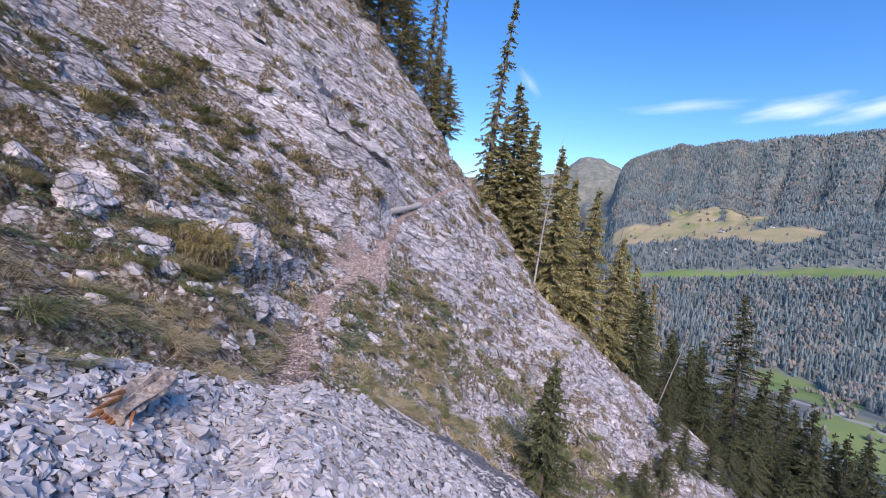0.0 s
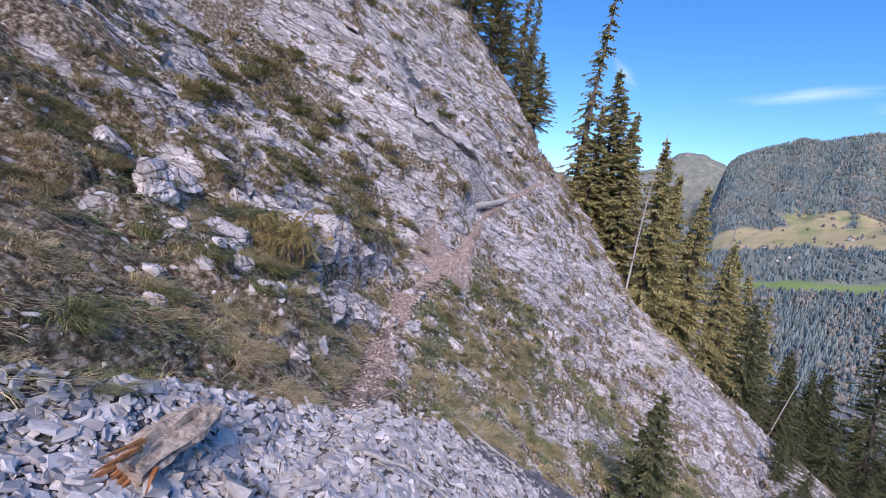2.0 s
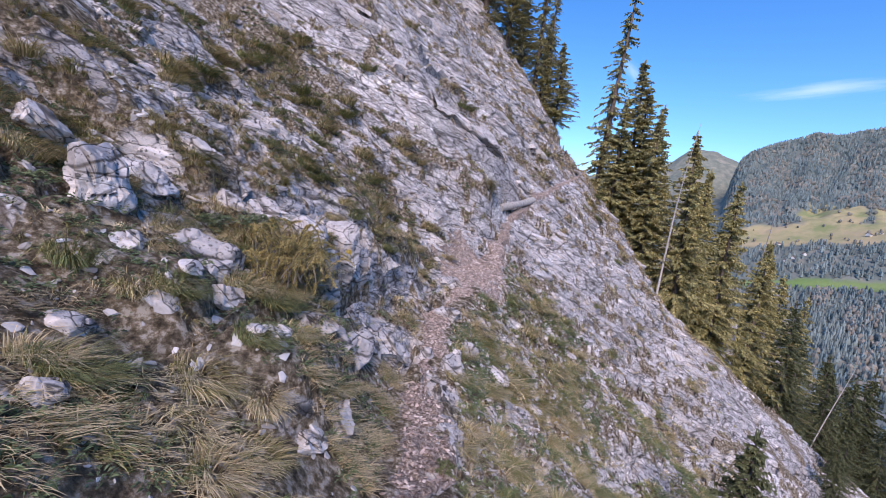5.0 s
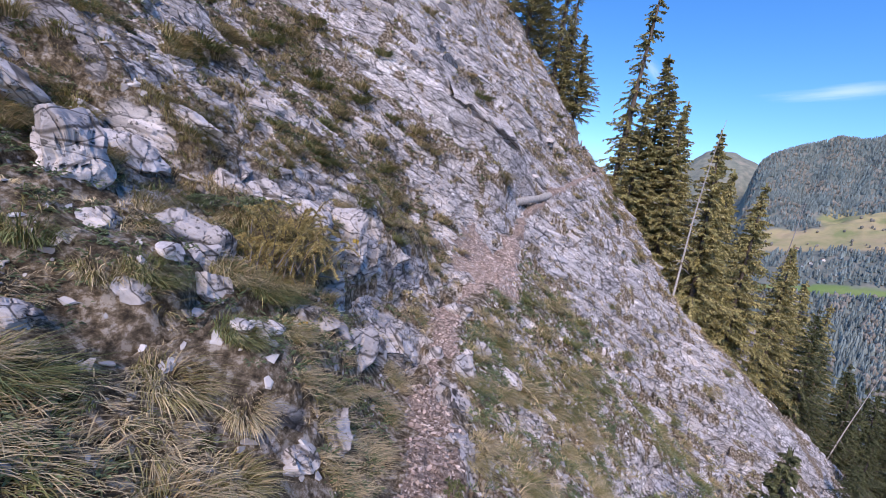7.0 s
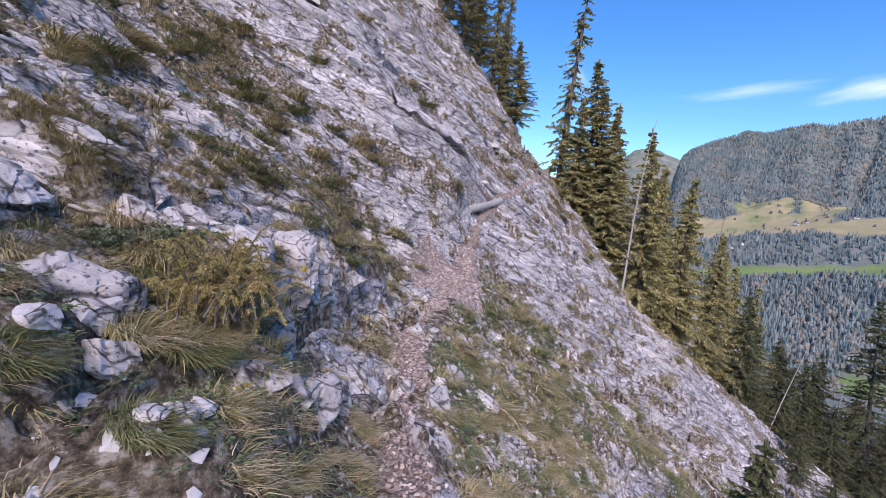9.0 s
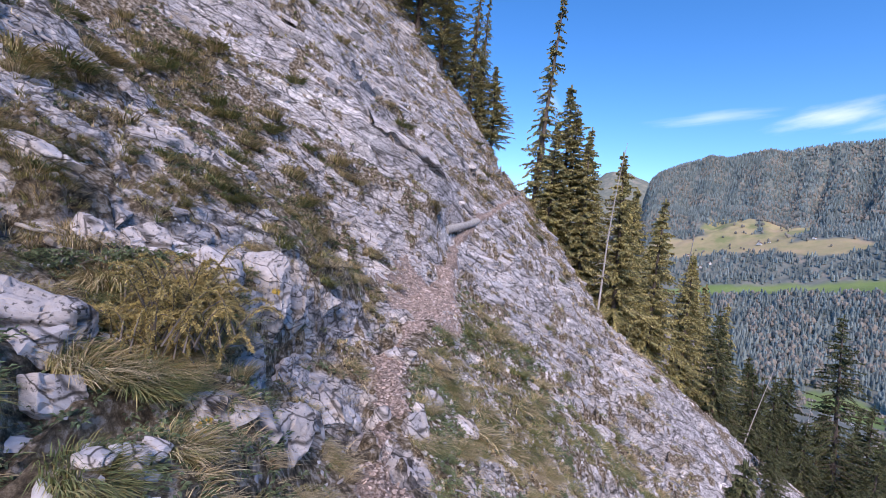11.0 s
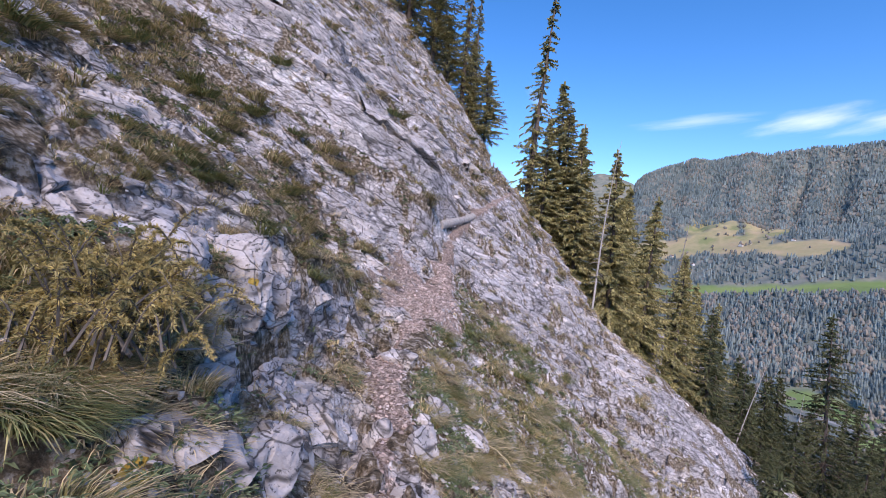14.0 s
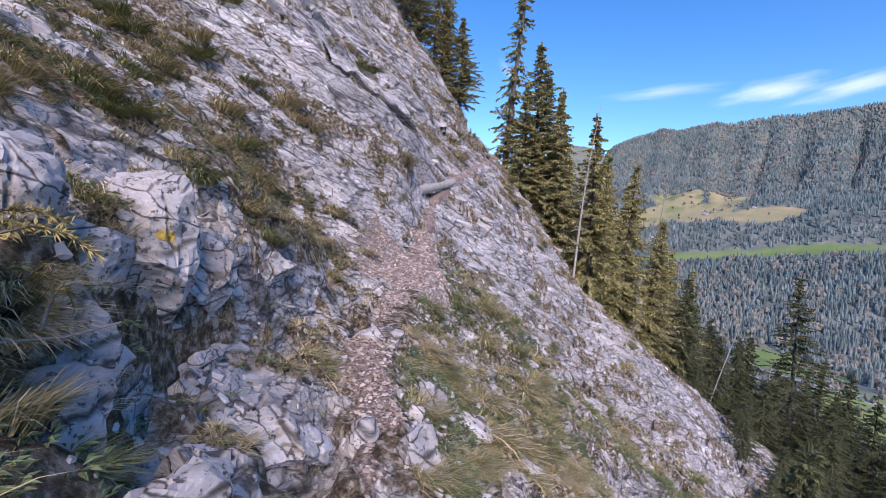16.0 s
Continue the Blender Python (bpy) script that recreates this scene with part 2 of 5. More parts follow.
MAT_VALLEY = valley_material()
# far woods paled, conifers also blued: aerial haze painted into the base colours
MAT_HAZY_FOREST = plain("hazy_far_conifers", (0.11, 0.155, 0.155), (0.215, 0.255, 0.235), 0.01, 0.9, True, (0.65, 1.4))
MAT_HAZY_BROADLEAF = plain("hazy_autumn_trees", (0.18, 0.18, 0.155), (0.29, 0.255, 0.205), 0.01, 0.9, True, (0.75, 1.2))


# ---- numeric noise for the land ----
def lattice(ix, iy, iz):
    h = (ix * 374761393 + iy * 668265263 + iz * 2147483647) & 0xFFFFFFFF
    h = ((h ^ (h >> 13)) * 1274126177) & 0xFFFFFFFF
    return ((h ^ (h >> 16)) & 0xFFFF) / 65535.0


def vnoise(x, y, z=0.0, seed=0):
    """Smooth noise from -1 to 1, about one bump a unit."""
    x, y, z = np.broadcast_arrays(x, y, z)
    fx, fy, fz = np.floor(x), np.floor(y), np.floor(z)
    ix, iy, iz = (f.astype(np.int64) for f in (fx, fy, fz))
    ix = ix + seed * 57
    tx, ty, tz = x - fx, y - fy, z - fz
    tx, ty, tz = (t * t * (3 - 2 * t) for t in (tx, ty, tz))
    out = 0
    for a in (0, 1):
        for b in (0, 1):
            for c in (0, 1):
                w = (tx if a else 1 - tx) * (ty if b else 1 - ty) * (tz if c else 1 - tz)
                out = out + w * lattice(ix + a, iy + b, iz + c)
    return out * 2 - 1


def fbm(x, y, z=0.0, octaves=4, seed=0, gain=0.5):
    out, amp = 0, 1.0
    for k in range(octaves):
        out = out + amp * vnoise(x * 2.03**k, y * 2.03**k, z * 2.03**k, seed + 11 * k)
        amp *= gain
    return out


def cells(x, y, seed=0):
    """Nearest and second nearest distance of scattered points, and the nearest one's own number."""
    ix, iy = np.floor(x).astype(np.int64), np.floor(y).astype(np.int64)
    one, two, who = np.full(x.shape, 9.0), np.full(x.shape, 9.0), np.zeros(x.shape)
    for a in (-1, 0, 1):
        for b in (-1, 0, 1):
            jx, jy = ix + a, iy + b
            d = np.hypot(jx + lattice(jx, jy, seed * 7 + 1) - x, jy + lattice(jx, jy, seed * 7 + 2) - y)
            closer = d < one
            two = np.where(closer, one, np.minimum(two, d))
            who = np.where(closer, lattice(jx, jy, seed * 7 + 3), who)
            one = np.where(closer, d, one)
    return one, two, who


def smooth(a, b, v):
    t = np.clip((v - a) / (b - a), 0, 1)
    return t * t * (3 - 2 * t)


# ---- the lie of the land ----
_Y = np.arange(-34, 61, 0.05)


def _soft(ys, vs, width):
    k = np.exp(-0.5 * (np.arange(-60, 61) * 0.05 / width) ** 2)
    raw = np.interp(np.r_[_Y[0] - 3 + np.arange(60) * 0.05, _Y, _Y[-1] + 0.05 + np.arange(60) * 0.05], ys, vs)
    return np.convolve(raw, k / k.sum(), "valid")


_PX = _soft([-12, -3, 0, 3, 6, 7, 8.9, 10.5, 14, 15.6, 17.3, 22, 25.3, 27, 40, 60], [0.8, 0.45, 0.12, 0.1, 0.1, 0.25, 0.8, 1.4, 2.35, 2.9, 4.1, 6.6, 8.4, 8.6, 3.0, -8], 0.5)
_PZ = _soft([-12, -3, 0, 1, 2, 3, 5.7, 7, 10.5, 14, 15.6, 17.3, 22, 25.3, 27, 40, 60], [0.3, 0.12, 0.0, -0.1, -0.25, -0.38, -0.38, -0.2, 0.24, 1.3, 1.9, 2.7, 3.9, 4.8, 5.2, 6.5, 8], 0.35)
_DX = np.gradient(_PX, _Y)


def path_x(y):
    return np.interp(y, _Y, _PX)


def path_z(y):
    return np.interp(y, _Y, _PZ)


def across(x, y):
    """Level distance from the path's middle, downhill positive."""
    return (x - path_x(y)) / np.sqrt(1 + np.interp(y, _Y, np.clip(_DX, 0, 1)) ** 2)


def scree_mask(x, y):
    edge = 0.35 + 1.12 * (x + 1.17) + 0.25 * vnoise(x * 1.5, y * 1.5, 3.1) + 0.1 * vnoise(x * 5, y * 5, 1.7)
    edge = np.minimum(edge, 2.2 + 0.62 * x)
    return smooth(0.15, -0.15, y - edge)


def land(x, y):
    """The hillside's height before its fine relief."""
    s = across(x, y)
    k_up = np.interp(y, [-6, 1, 5, 9, 12, 15, 22], [0.55, 0.58, 0.72, 0.8, 0.9, 1.15, 1.22])
    k_dn = np.interp(y, [-6, 3, 6, 9, 13, 17, 25], [0.62, 0.62, 0.8, 0.86, 1.0, 1.25, 1.3])
    half = np.interp(y, [-4, 2, 8, 10, 12, 26], [0.35, 0.25, 0.28, 0.5, 0.16, 0.14])
    up, dn = np.maximum(-s - half, 0), np.maximum(s - half, 0)
    foot = np.interp(y, [5.2, 6.2], [0.81, 0.38])
    step = np.interp(y, [5.2, 6.2], [0.76, 0.62]) * smooth(3.75, 4.15, y) * smooth(9.5, 7.5, y) * smooth(foot, foot + np.interp(y, [5.2, 6.2], [0.2, 0.4]), up)
    step = step + 1.3 * smooth(12, 13.5, y) * smooth(17.5, 15.5, y) * smooth(0.0, 0.7, up)
    step = step + 0.35 * smooth(1.9, 2.3, y) * smooth(4.2, 3.6, y) * smooth(0.2, 0.7, up)
    knee = np.interp(y, [-6, 6, 14, 20, 27], [30, 9, 4.5, 5.0, 6.5])
    fall = k_dn * np.minimum(dn, knee) + 0.78 * np.maximum(dn - knee, 0)
    z = path_z(y) + k_up * up + step - fall - 0.08 * np.clip(s, -half, half)
    z = z + 0.012 * up**1.7 * smooth(14, 20, y)
    return z


def vegetation(x, y, z):
    """How far soil and turf cover the rock, 0 to 1."""
    s = across(x, y)
    base = np.interp(y, [-6, 3.0, 4.6, 6, 10, 16, 26, 40], [0.8, 0.66, 0.24, -0.03, -0.08, -0.16, -0.05, 0.6])
    below = np.interp(y - 0.26 * np.minimum(s, 9), [-6, 3, 8, 10.6, 12.4, 18, 30], [0.24, 0.17, 0.22, 0.2, -0.08, -0.26, 0.4])
    v = np.where(s < 0, base, below)
    gully = np.exp(-(((y - 7.9 - 0.55 * (-s - 1)) / 1.1) ** 2)) * smooth(0.5, 1.2, -s) * 0.45
    b = 0.33 * x + 0.05 * y + 0.94 * z
    n = 0.42 * fbm(x * 0.8, y * 0.8, z * 0.8, 5, 5, 0.75) + 0.3 * vnoise(b * 3.0, 0.5 * y, 0.5 * x, 9) + 0.42 * vnoise(b * 6.0, 1.3 * y, 1.0 * x, 19) + 0.42 * vnoise(x * 3.6, y * 3.6, z * 3.6, 39) + 0.3 * vnoise(x * 8, y * 8, z * 8, 29)
    return smooth(0.05, 0.32, v + gully + n * 0.75 - 0.02 + 0.30 * crevices(x, y, z))


def crevices(x, y, z):
    """Wide joints between large blocks, where turf takes hold: 1 in the joint."""
    w = 0.25 * vnoise(x * 1.7, y * 1.7, z * 1.7, 77) + 0.12 * vnoise(x * 5, y * 5, z * 5, 78)
    one, two, who = cells((x * 0.9 + w) / 1.1, (y * 0.6 + 0.75 * z + w) / 1.1, 8)
    return smooth(0.16, 0.02, two - one)


def hill(x, y, fine=True):
    """Height of the finished hillside, and its cover of turf, path grit and scree."""
    z0 = land(x, y)
    s = across(x, y)
    veg = vegetation(x, y, z0)
    scr = scree_mask(x, y) * smooth(-1.6, -0.9, s)
    reach = np.interp(y, [0, 3, 8, 12, 14, 26], [0.85, 0.52, 0.5, 0.7, 0.42, 0.34])
    grit = smooth(0.42, 0.2, np.abs(s) / reach + 0.34 * fbm(x * 2.6, y * 2.6, 8.8, 3)) * (1 - scr)
    grit = np.maximum(grit, smooth(1.0, 0.6, np.hypot((x - 1.1) / 1.15, (y - 10.2) / 1.5) + 0.25 * vnoise(x * 3, y * 3, 4.0, 96)))
    talus = 0.55 * smooth(4.5, 7.5, s) * smooth(7.0, 4.0, y - 0.3 * s)
    scr = np.maximum(scr, talus)
    bare = (1 - veg) * (1 - scr) * (1 - 0.85 * grit)
    z = z0 + 0.22 * fbm(x * 0.45, y * 0.45, z0 * 0.45, 3, 21, 0.4) * smooth(0.3, 1.6, np.abs(s)) * (1 - 0.6 * scr)
    # level beds that dip gently downhill break the face into ledges
    warp = 0.10 * fbm(x * 0.6, y * 0.6, z0 * 0.6, 3, 31, 0.4)
    b = 0.33 * x + 0.05 * y + 0.94 * z + warp
    for lam, gain, seed in ((1.5, 0.5, 2), (0.62, 1.0, 3), (0.23, 1.0, 4), (0.085, 0.9, 6)):
        q = b / lam
        f = q - np.floor(q)
        local = gain * (smooth(10, 13, y) if lam > 1 else 0.4 + 0.6 * smooth(7, 11, y) if lam > 0.5 else 1.0) * smooth(-0.4, 0.3, fbm(x * 0.3 / lam, y * 0.3 / lam, z * 0.5, 2, seed))
        z = z + bare * local * lam * (smooth(0.66, 1.0, f) - f)
    # the wall is hollowed below a lip that runs down across the slab
    under = 4.55 - 0.48 * x - z0
    z = z - 0.5 * smooth(-0.02, 0.12, under) * smooth(1.1, 0.3, under) * smooth(-0.6, -0.1, x) * smooth(2.7, 2.3, x) * smooth(12, 12.6, y) * smooth(18, 17, y)
    # joints, shallower on the steep slab
    calm = 1 - 0.55 * smooth(10, 13, y)
    for size, depth, seed in ((0.85, 0.13, 1), (0.3, 0.05, 2)):
        one, two, who = cells((x * 1.4 + 1.5 * warp + 0.25 * size * vnoise(x * 4, y * 4, z0 * 4, 77)) / size, (y * 0.55 + 0.5 * z0 + 0.9 * warp) / size, seed)
        gap = smooth(0.07, 0.0, two - one) * smooth(-0.3, 0.3, vnoise(x * 1.3, y * 1.3, seed))
        z = z + calm * bare * ((who - 0.5) * depth - depth * 0.9 * gap)
    z = z - 0.13 * calm * crevices(x, y, z0) * (1 - grit) * (1 - scr) * smooth(0.5, 1.2, np.abs(s))
    z = z + 0.03 * (0.4 + 0.6 * calm) * fbm(x * 6, y * 6, z * 6, 4, 41, 0.6) * (0.4 + bare) + 0.03 * veg * fbm(x * 3, y * 3, 0, 2, 51)
    z = z + grit * 0.012 * vnoise(x * 25, y * 25, 0, 61) + scr * 0.03 * vnoise(x * 9, y * 9, 0, 62)
    return z, veg * (1 - grit) * (1 - scr), grit, scr


def sheet(name, xs, ys, zs, cover, mat):
    """A grid of points as one mesh with a colour attribute for its cover."""
    rows, cols = xs.shape
    me = bpy.data.meshes.new(name)
    k = np.arange(rows * cols).reshape(rows, cols)
    quads = np.stack([k[:-1, :-1], k[:-1, 1:], k[1:, 1:], k[1:, :-1]], -1).reshape(-1, 4)
    me.vertices.add(rows * cols)
    me.vertices.foreach_set("co", np.stack([xs, ys, zs], -1).astype(np.float32).ravel())
    me.loops.add(quads.size)
    me.loops.foreach_set("vertex_index", quads.astype(np.int32).ravel())
    me.polygons.add(len(quads))
    me.polygons.foreach_set("loop_start", np.arange(0, quads.size, 4, dtype=np.int32))
    me.polygons.foreach_set("loop_total", np.full(len(quads), 4, dtype=np.int32))
    me.polygons.foreach_set("use_smooth", np.zeros(len(quads), bool))
    me.update(calc_edges=True)
    at = me.attributes.new("cover", "FLOAT_COLOR", "POINT")
    rgba = np.ones((rows * cols, 4), np.float32)
    for i, c in enumerate(cover):
        rgba[:, i] = np.clip(c, 0, 1).ravel()
    at.data.foreach_set("color", rgba.ravel())
    me.materials.append(mat)
    return new(name, me)


def steps(*runs):
    """Numbers from a to b by each run's step."""
    out = []
    for a, b, d in runs:
        out.append(np.linspace(a, b, max(2, int(round((b - a) / d))), endpoint=False))
    return np.concatenate(out)


gy = steps((-32, -6, 0.5), (-6, -1, 0.1), (-1, 6, 0.024), (6, 12, 0.034), (12, 27, 0.05), (27, 60, 0.4))
gs = steps((-26, -9, 0.12), (-9, -3, 0.045), (-3, -1.4, 0.024), (-1.4, -0.9, 0.012), (-0.9, 3, 0.024), (3, 9, 0.055), (9, 18, 0.11), (18, 72, 1.0))
GY, GS = np.meshgrid(gy, gs, indexing="ij")
GX = path_x(GY) + GS
GZ, VEG, GRIT, SCREE = hill(GX, GY)
hillside = tagged(sheet("ground_hillside", GX, GY, GZ, (VEG, GRIT, SCREE), MAT_SLOPE), "steep grey limestone slope with ledges, turf and a trodden path", "ground", kind="structure")

# ---- the valley ----
def valley(d, az):
    """Height at a distance and a bearing in degrees."""
    main = np.interp(d, [0, 60, 150, 420, 800, 1000, 1250, 1600, 1680, 1900, 2450, 3300, 3700, 5200], [-42, -56, -95, -190, -205, -230, -190, -78, -70, 50, 235, 790, 770, 300])
    lift = np.interp(az, [-180, 20, 33.2, 34.2, 35.2, 36, 38, 40, 47, 57, 80, 180], [0.3, 0.3, 0.42, 0.69, 0.78, 0.82, 0.87, 0.91, 0.955, 1.0, 1.0, 0.6])
    ridge = np.where(d > 1700, (main + 70) * (lift - 1), 0)
    main = main + 4.5 * np.clip(az - 47, -14, 14) * smooth(1150, 1600, d) * smooth(2600, 1900, d)
    x, y = d * np.sin(np.radians(az)) / 400, d * np.cos(np.radians(az)) / 400
    gully = 1 - np.abs(vnoise(az * 0.55 + 0.3 * vnoise(x, y, 1.0), d / 2600, 0, 71))
    z = main + ridge - smooth(2200, 2900, d) * 150 * gully * smooth(3500, 3050, d) + smooth(2000, 2500, d) * smooth(3250, 2700, d) * 30 * fbm(x * 2.2, y * 2.2, 0, 4, 73, 0.6) + 16 * fbm(x, y, 0, 4, 72) * smooth(300, 900, d)
    far = np.interp(az, [20, 27, 29, 30, 32, 33.2, 34.5, 36, 60], [500, 640, 770, 795, 790, 740, 690, 600, 100]) * smooth(3300, 4500, d)
    return np.where(d > 3300, np.maximum(z, far + 12 * fbm(x * 3, y * 3, 0, 3, 75)), z)


def meadow_masks(d, az):
    n = 0.5 * fbm(az * 0.7, d / 160, 0, 3, 81)
    strip = smooth(64, 42, np.abs(d - 1655) + 25 * n) * smooth(35.5, 37, az) * smooth(64, 58, az + n)
    def patch(a, c, wa, wd):
        return smooth(1.15, 0.9, np.hypot((az - a) / wa, (d - c) / wd) + 0.35 * n)
    dry = np.maximum.reduce([patch(42.4, 2270, 2.3, 230), patch(47.6, 2290, 2.0, 190), patch(38.2, 2080, 4.4, 120), patch(45.2, 2060, 3.2, 110), patch(50.5, 1960, 3.8, 80), patch(35.2, 2130, 0.9, 70)])
    green = np.maximum.reduce([strip, patch(52.6, 940, 3.6, 120), patch(61.0, 690, 5.0, 90), patch(56, 900, 2.5, 70)])
    road = smooth(9, 5, np.abs(d - 770 + 6 * (az - 57))) * smooth(52, 53, az) + smooth(7, 4, np.abs(d - 2040)) * smooth(42, 43, az) * smooth(56, 54, az)
    dry = np.maximum(dry, 0.12 * smooth(3600, 3900, d))
    return dry, green, road


va = np.r_[np.arange(-180, 15, 3.0), np.arange(15, 75, 0.16), np.arange(75, 181, 3.0)]
vd = np.r_[np.linspace(18, 200, 40, endpoint=False), np.linspace(200, 1700, 110, endpoint=False), np.linspace(1700, 3700, 150, endpoint=False), np.linspace(3700, 4950, 40)]
VD, VA = np.meshgrid(vd, va, indexing="ij")
VZ = valley(VD, VA)
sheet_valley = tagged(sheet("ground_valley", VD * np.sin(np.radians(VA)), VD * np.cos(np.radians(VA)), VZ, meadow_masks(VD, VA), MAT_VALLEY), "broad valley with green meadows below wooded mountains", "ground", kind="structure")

# ---- builders ----
def part(name, mesh, mat, parent=None, label=""):
    """One mesh object, under a thing or a part if one is given. mesh: a bmesh, or an array of points and lists of faces."""
    me = bpy.data.meshes.new(name)
    if isinstance(mesh, bmesh.types.BMesh):
        mesh.to_mesh(me)
        mesh.free()
    else:
        fill(me, *mesh)
    if mat:
        me.materials.append(mat)
    ob = new(name, me)
    if parent is not None:
        ob.parent = parent
    return tagged(ob, label)


def fill(me, verts, *faces):
    """Points and any number of arrays of faces, each of one size, into a mesh."""
    verts = np.asarray(verts, np.float32)
    me.vertices.add(len(verts))
    me.vertices.foreach_set("co", verts.ravel())
    loops = np.concatenate([np.asarray(f, np.int32).ravel() for f in faces])
    sizes = np.concatenate([np.full(len(f), np.asarray(f).shape[1], np.int32) for f in faces])
    me.loops.add(len(loops))
    me.loops.foreach_set("vertex_index", loops)
    me.polygons.add(len(sizes))
    me.polygons.foreach_set("loop_start", np.r_[0, np.cumsum(sizes)[:-1]].astype(np.int32))
    me.polygons.foreach_set("loop_total", sizes)
    me.polygons.foreach_set("use_smooth", np.zeros(len(sizes), bool))
    me.update(calc_edges=True)


def thing(name, at, label, category, group=""):
    ob = new(name)
    ob.empty_display_size = 0.1
    ob.matrix_basis = at
    return tagged(ob, label, category, group)


def ground_z(x, y):
    """The higher of hillside and valley under points."""
    x, y = np.atleast_1d(np.asarray(x, float)), np.atleast_1d(np.asarray(y, float))
    low = valley(np.hypot(x, y), np.degrees(np.arctan2(x, y)))
    z = np.where(y < 60, hill(x, np.minimum(y, 60))[0], -999.0)
    return np.maximum(z, low)


def hill_normal(x, y, e=0.06):
    zx = (hill(x + e, y)[0] - hill(x - e, y)[0]) / (2 * e)
    zy = (hill(x, y + e)[0] - hill(x, y - e)[0]) / (2 * e)
    n = np.stack([-zx, -zy, np.ones_like(zx)], -1)
    return n / np.linalg.norm(n, axis=-1, keepdims=True)


def tube(points, radii, sides=7):
    """A round limb along points: verts and quads."""
    pts = np.asarray(points, float)
    t = np.gradient(pts, axis=0)
    t /= np.linalg.norm(t, axis=1, keepdims=True)
    side = np.cross(t, (0.31, 0.22, 0.92) if abs(t[0][2]) < 0.9 else (1, 0.1, 0))
    side /= np.linalg.norm(side, axis=1, keepdims=True)
    other = np.cross(t, side)
    a = np.arange(sides) * 2 * np.pi / sides
    v = pts[:, None] + np.asarray(radii)[:, None, None] * (np.cos(a)[None, :, None] * side[:, None] + np.sin(a)[None, :, None] * other[:, None])
    k = np.arange(len(pts) * sides).reshape(len(pts), sides)
    q = np.stack([k[:-1], np.roll(k, -1, 1)[:-1], np.roll(k, -1, 1)[1:], k[1:]], -1).reshape(-1, 4)
    caps = np.concatenate([[[0, j + 1, j] for j in range(1, sides - 1)], [[k[-1, 0], k[-1, j], k[-1, j + 1]] for j in range(1, sides - 1)]])
    return v.reshape(-1, 3), q, caps


def join(pieces):
    """Several (verts, quads, tris) as one."""
    vs, qs, ts, n = [], [], [], 0
    for v, q, t in pieces:
        vs.append(v)
        if len(q):
            qs.append(np.asarray(q) + n)
        if len(t):
            ts.append(np.asarray(t) + n)
        n += len(v)
    out = [np.concatenate(vs)]
    if qs:
        out.append(np.concatenate(qs))
    if ts:
        out.append(np.concatenate(ts))
    return tuple(out)


def sprays(base, along, length, width, rng, droop=0.12):
    """Tapering needle sprays: two crossed slim kites each, from base points along unit directions."""
    n = len(base)
    up = np.tile([0.0, 0, 1], (n, 1)) + rng.normal(0, 0.35, (n, 3))
    side = np.cross(along, up)
    side /= np.linalg.norm(side, axis=1, keepdims=True) + 1e-9
    lift = np.cross(side, along)
    L, W = length[:, None], width[:, None]
    mid = base + along * L * 0.45
    tip = base + along * L + np.array([0, 0, -1]) * L * droop
    v = np.stack([base, mid + side * W, tip, mid - side * W, mid + lift * W * 0.7, mid - lift * W * 0.7], 1).reshape(-1, 3)
    k = np.arange(n)[:, None] * 6
    return v, np.concatenate([k + [0, 1, 2, 3], k + [0, 4, 2, 5]]), []


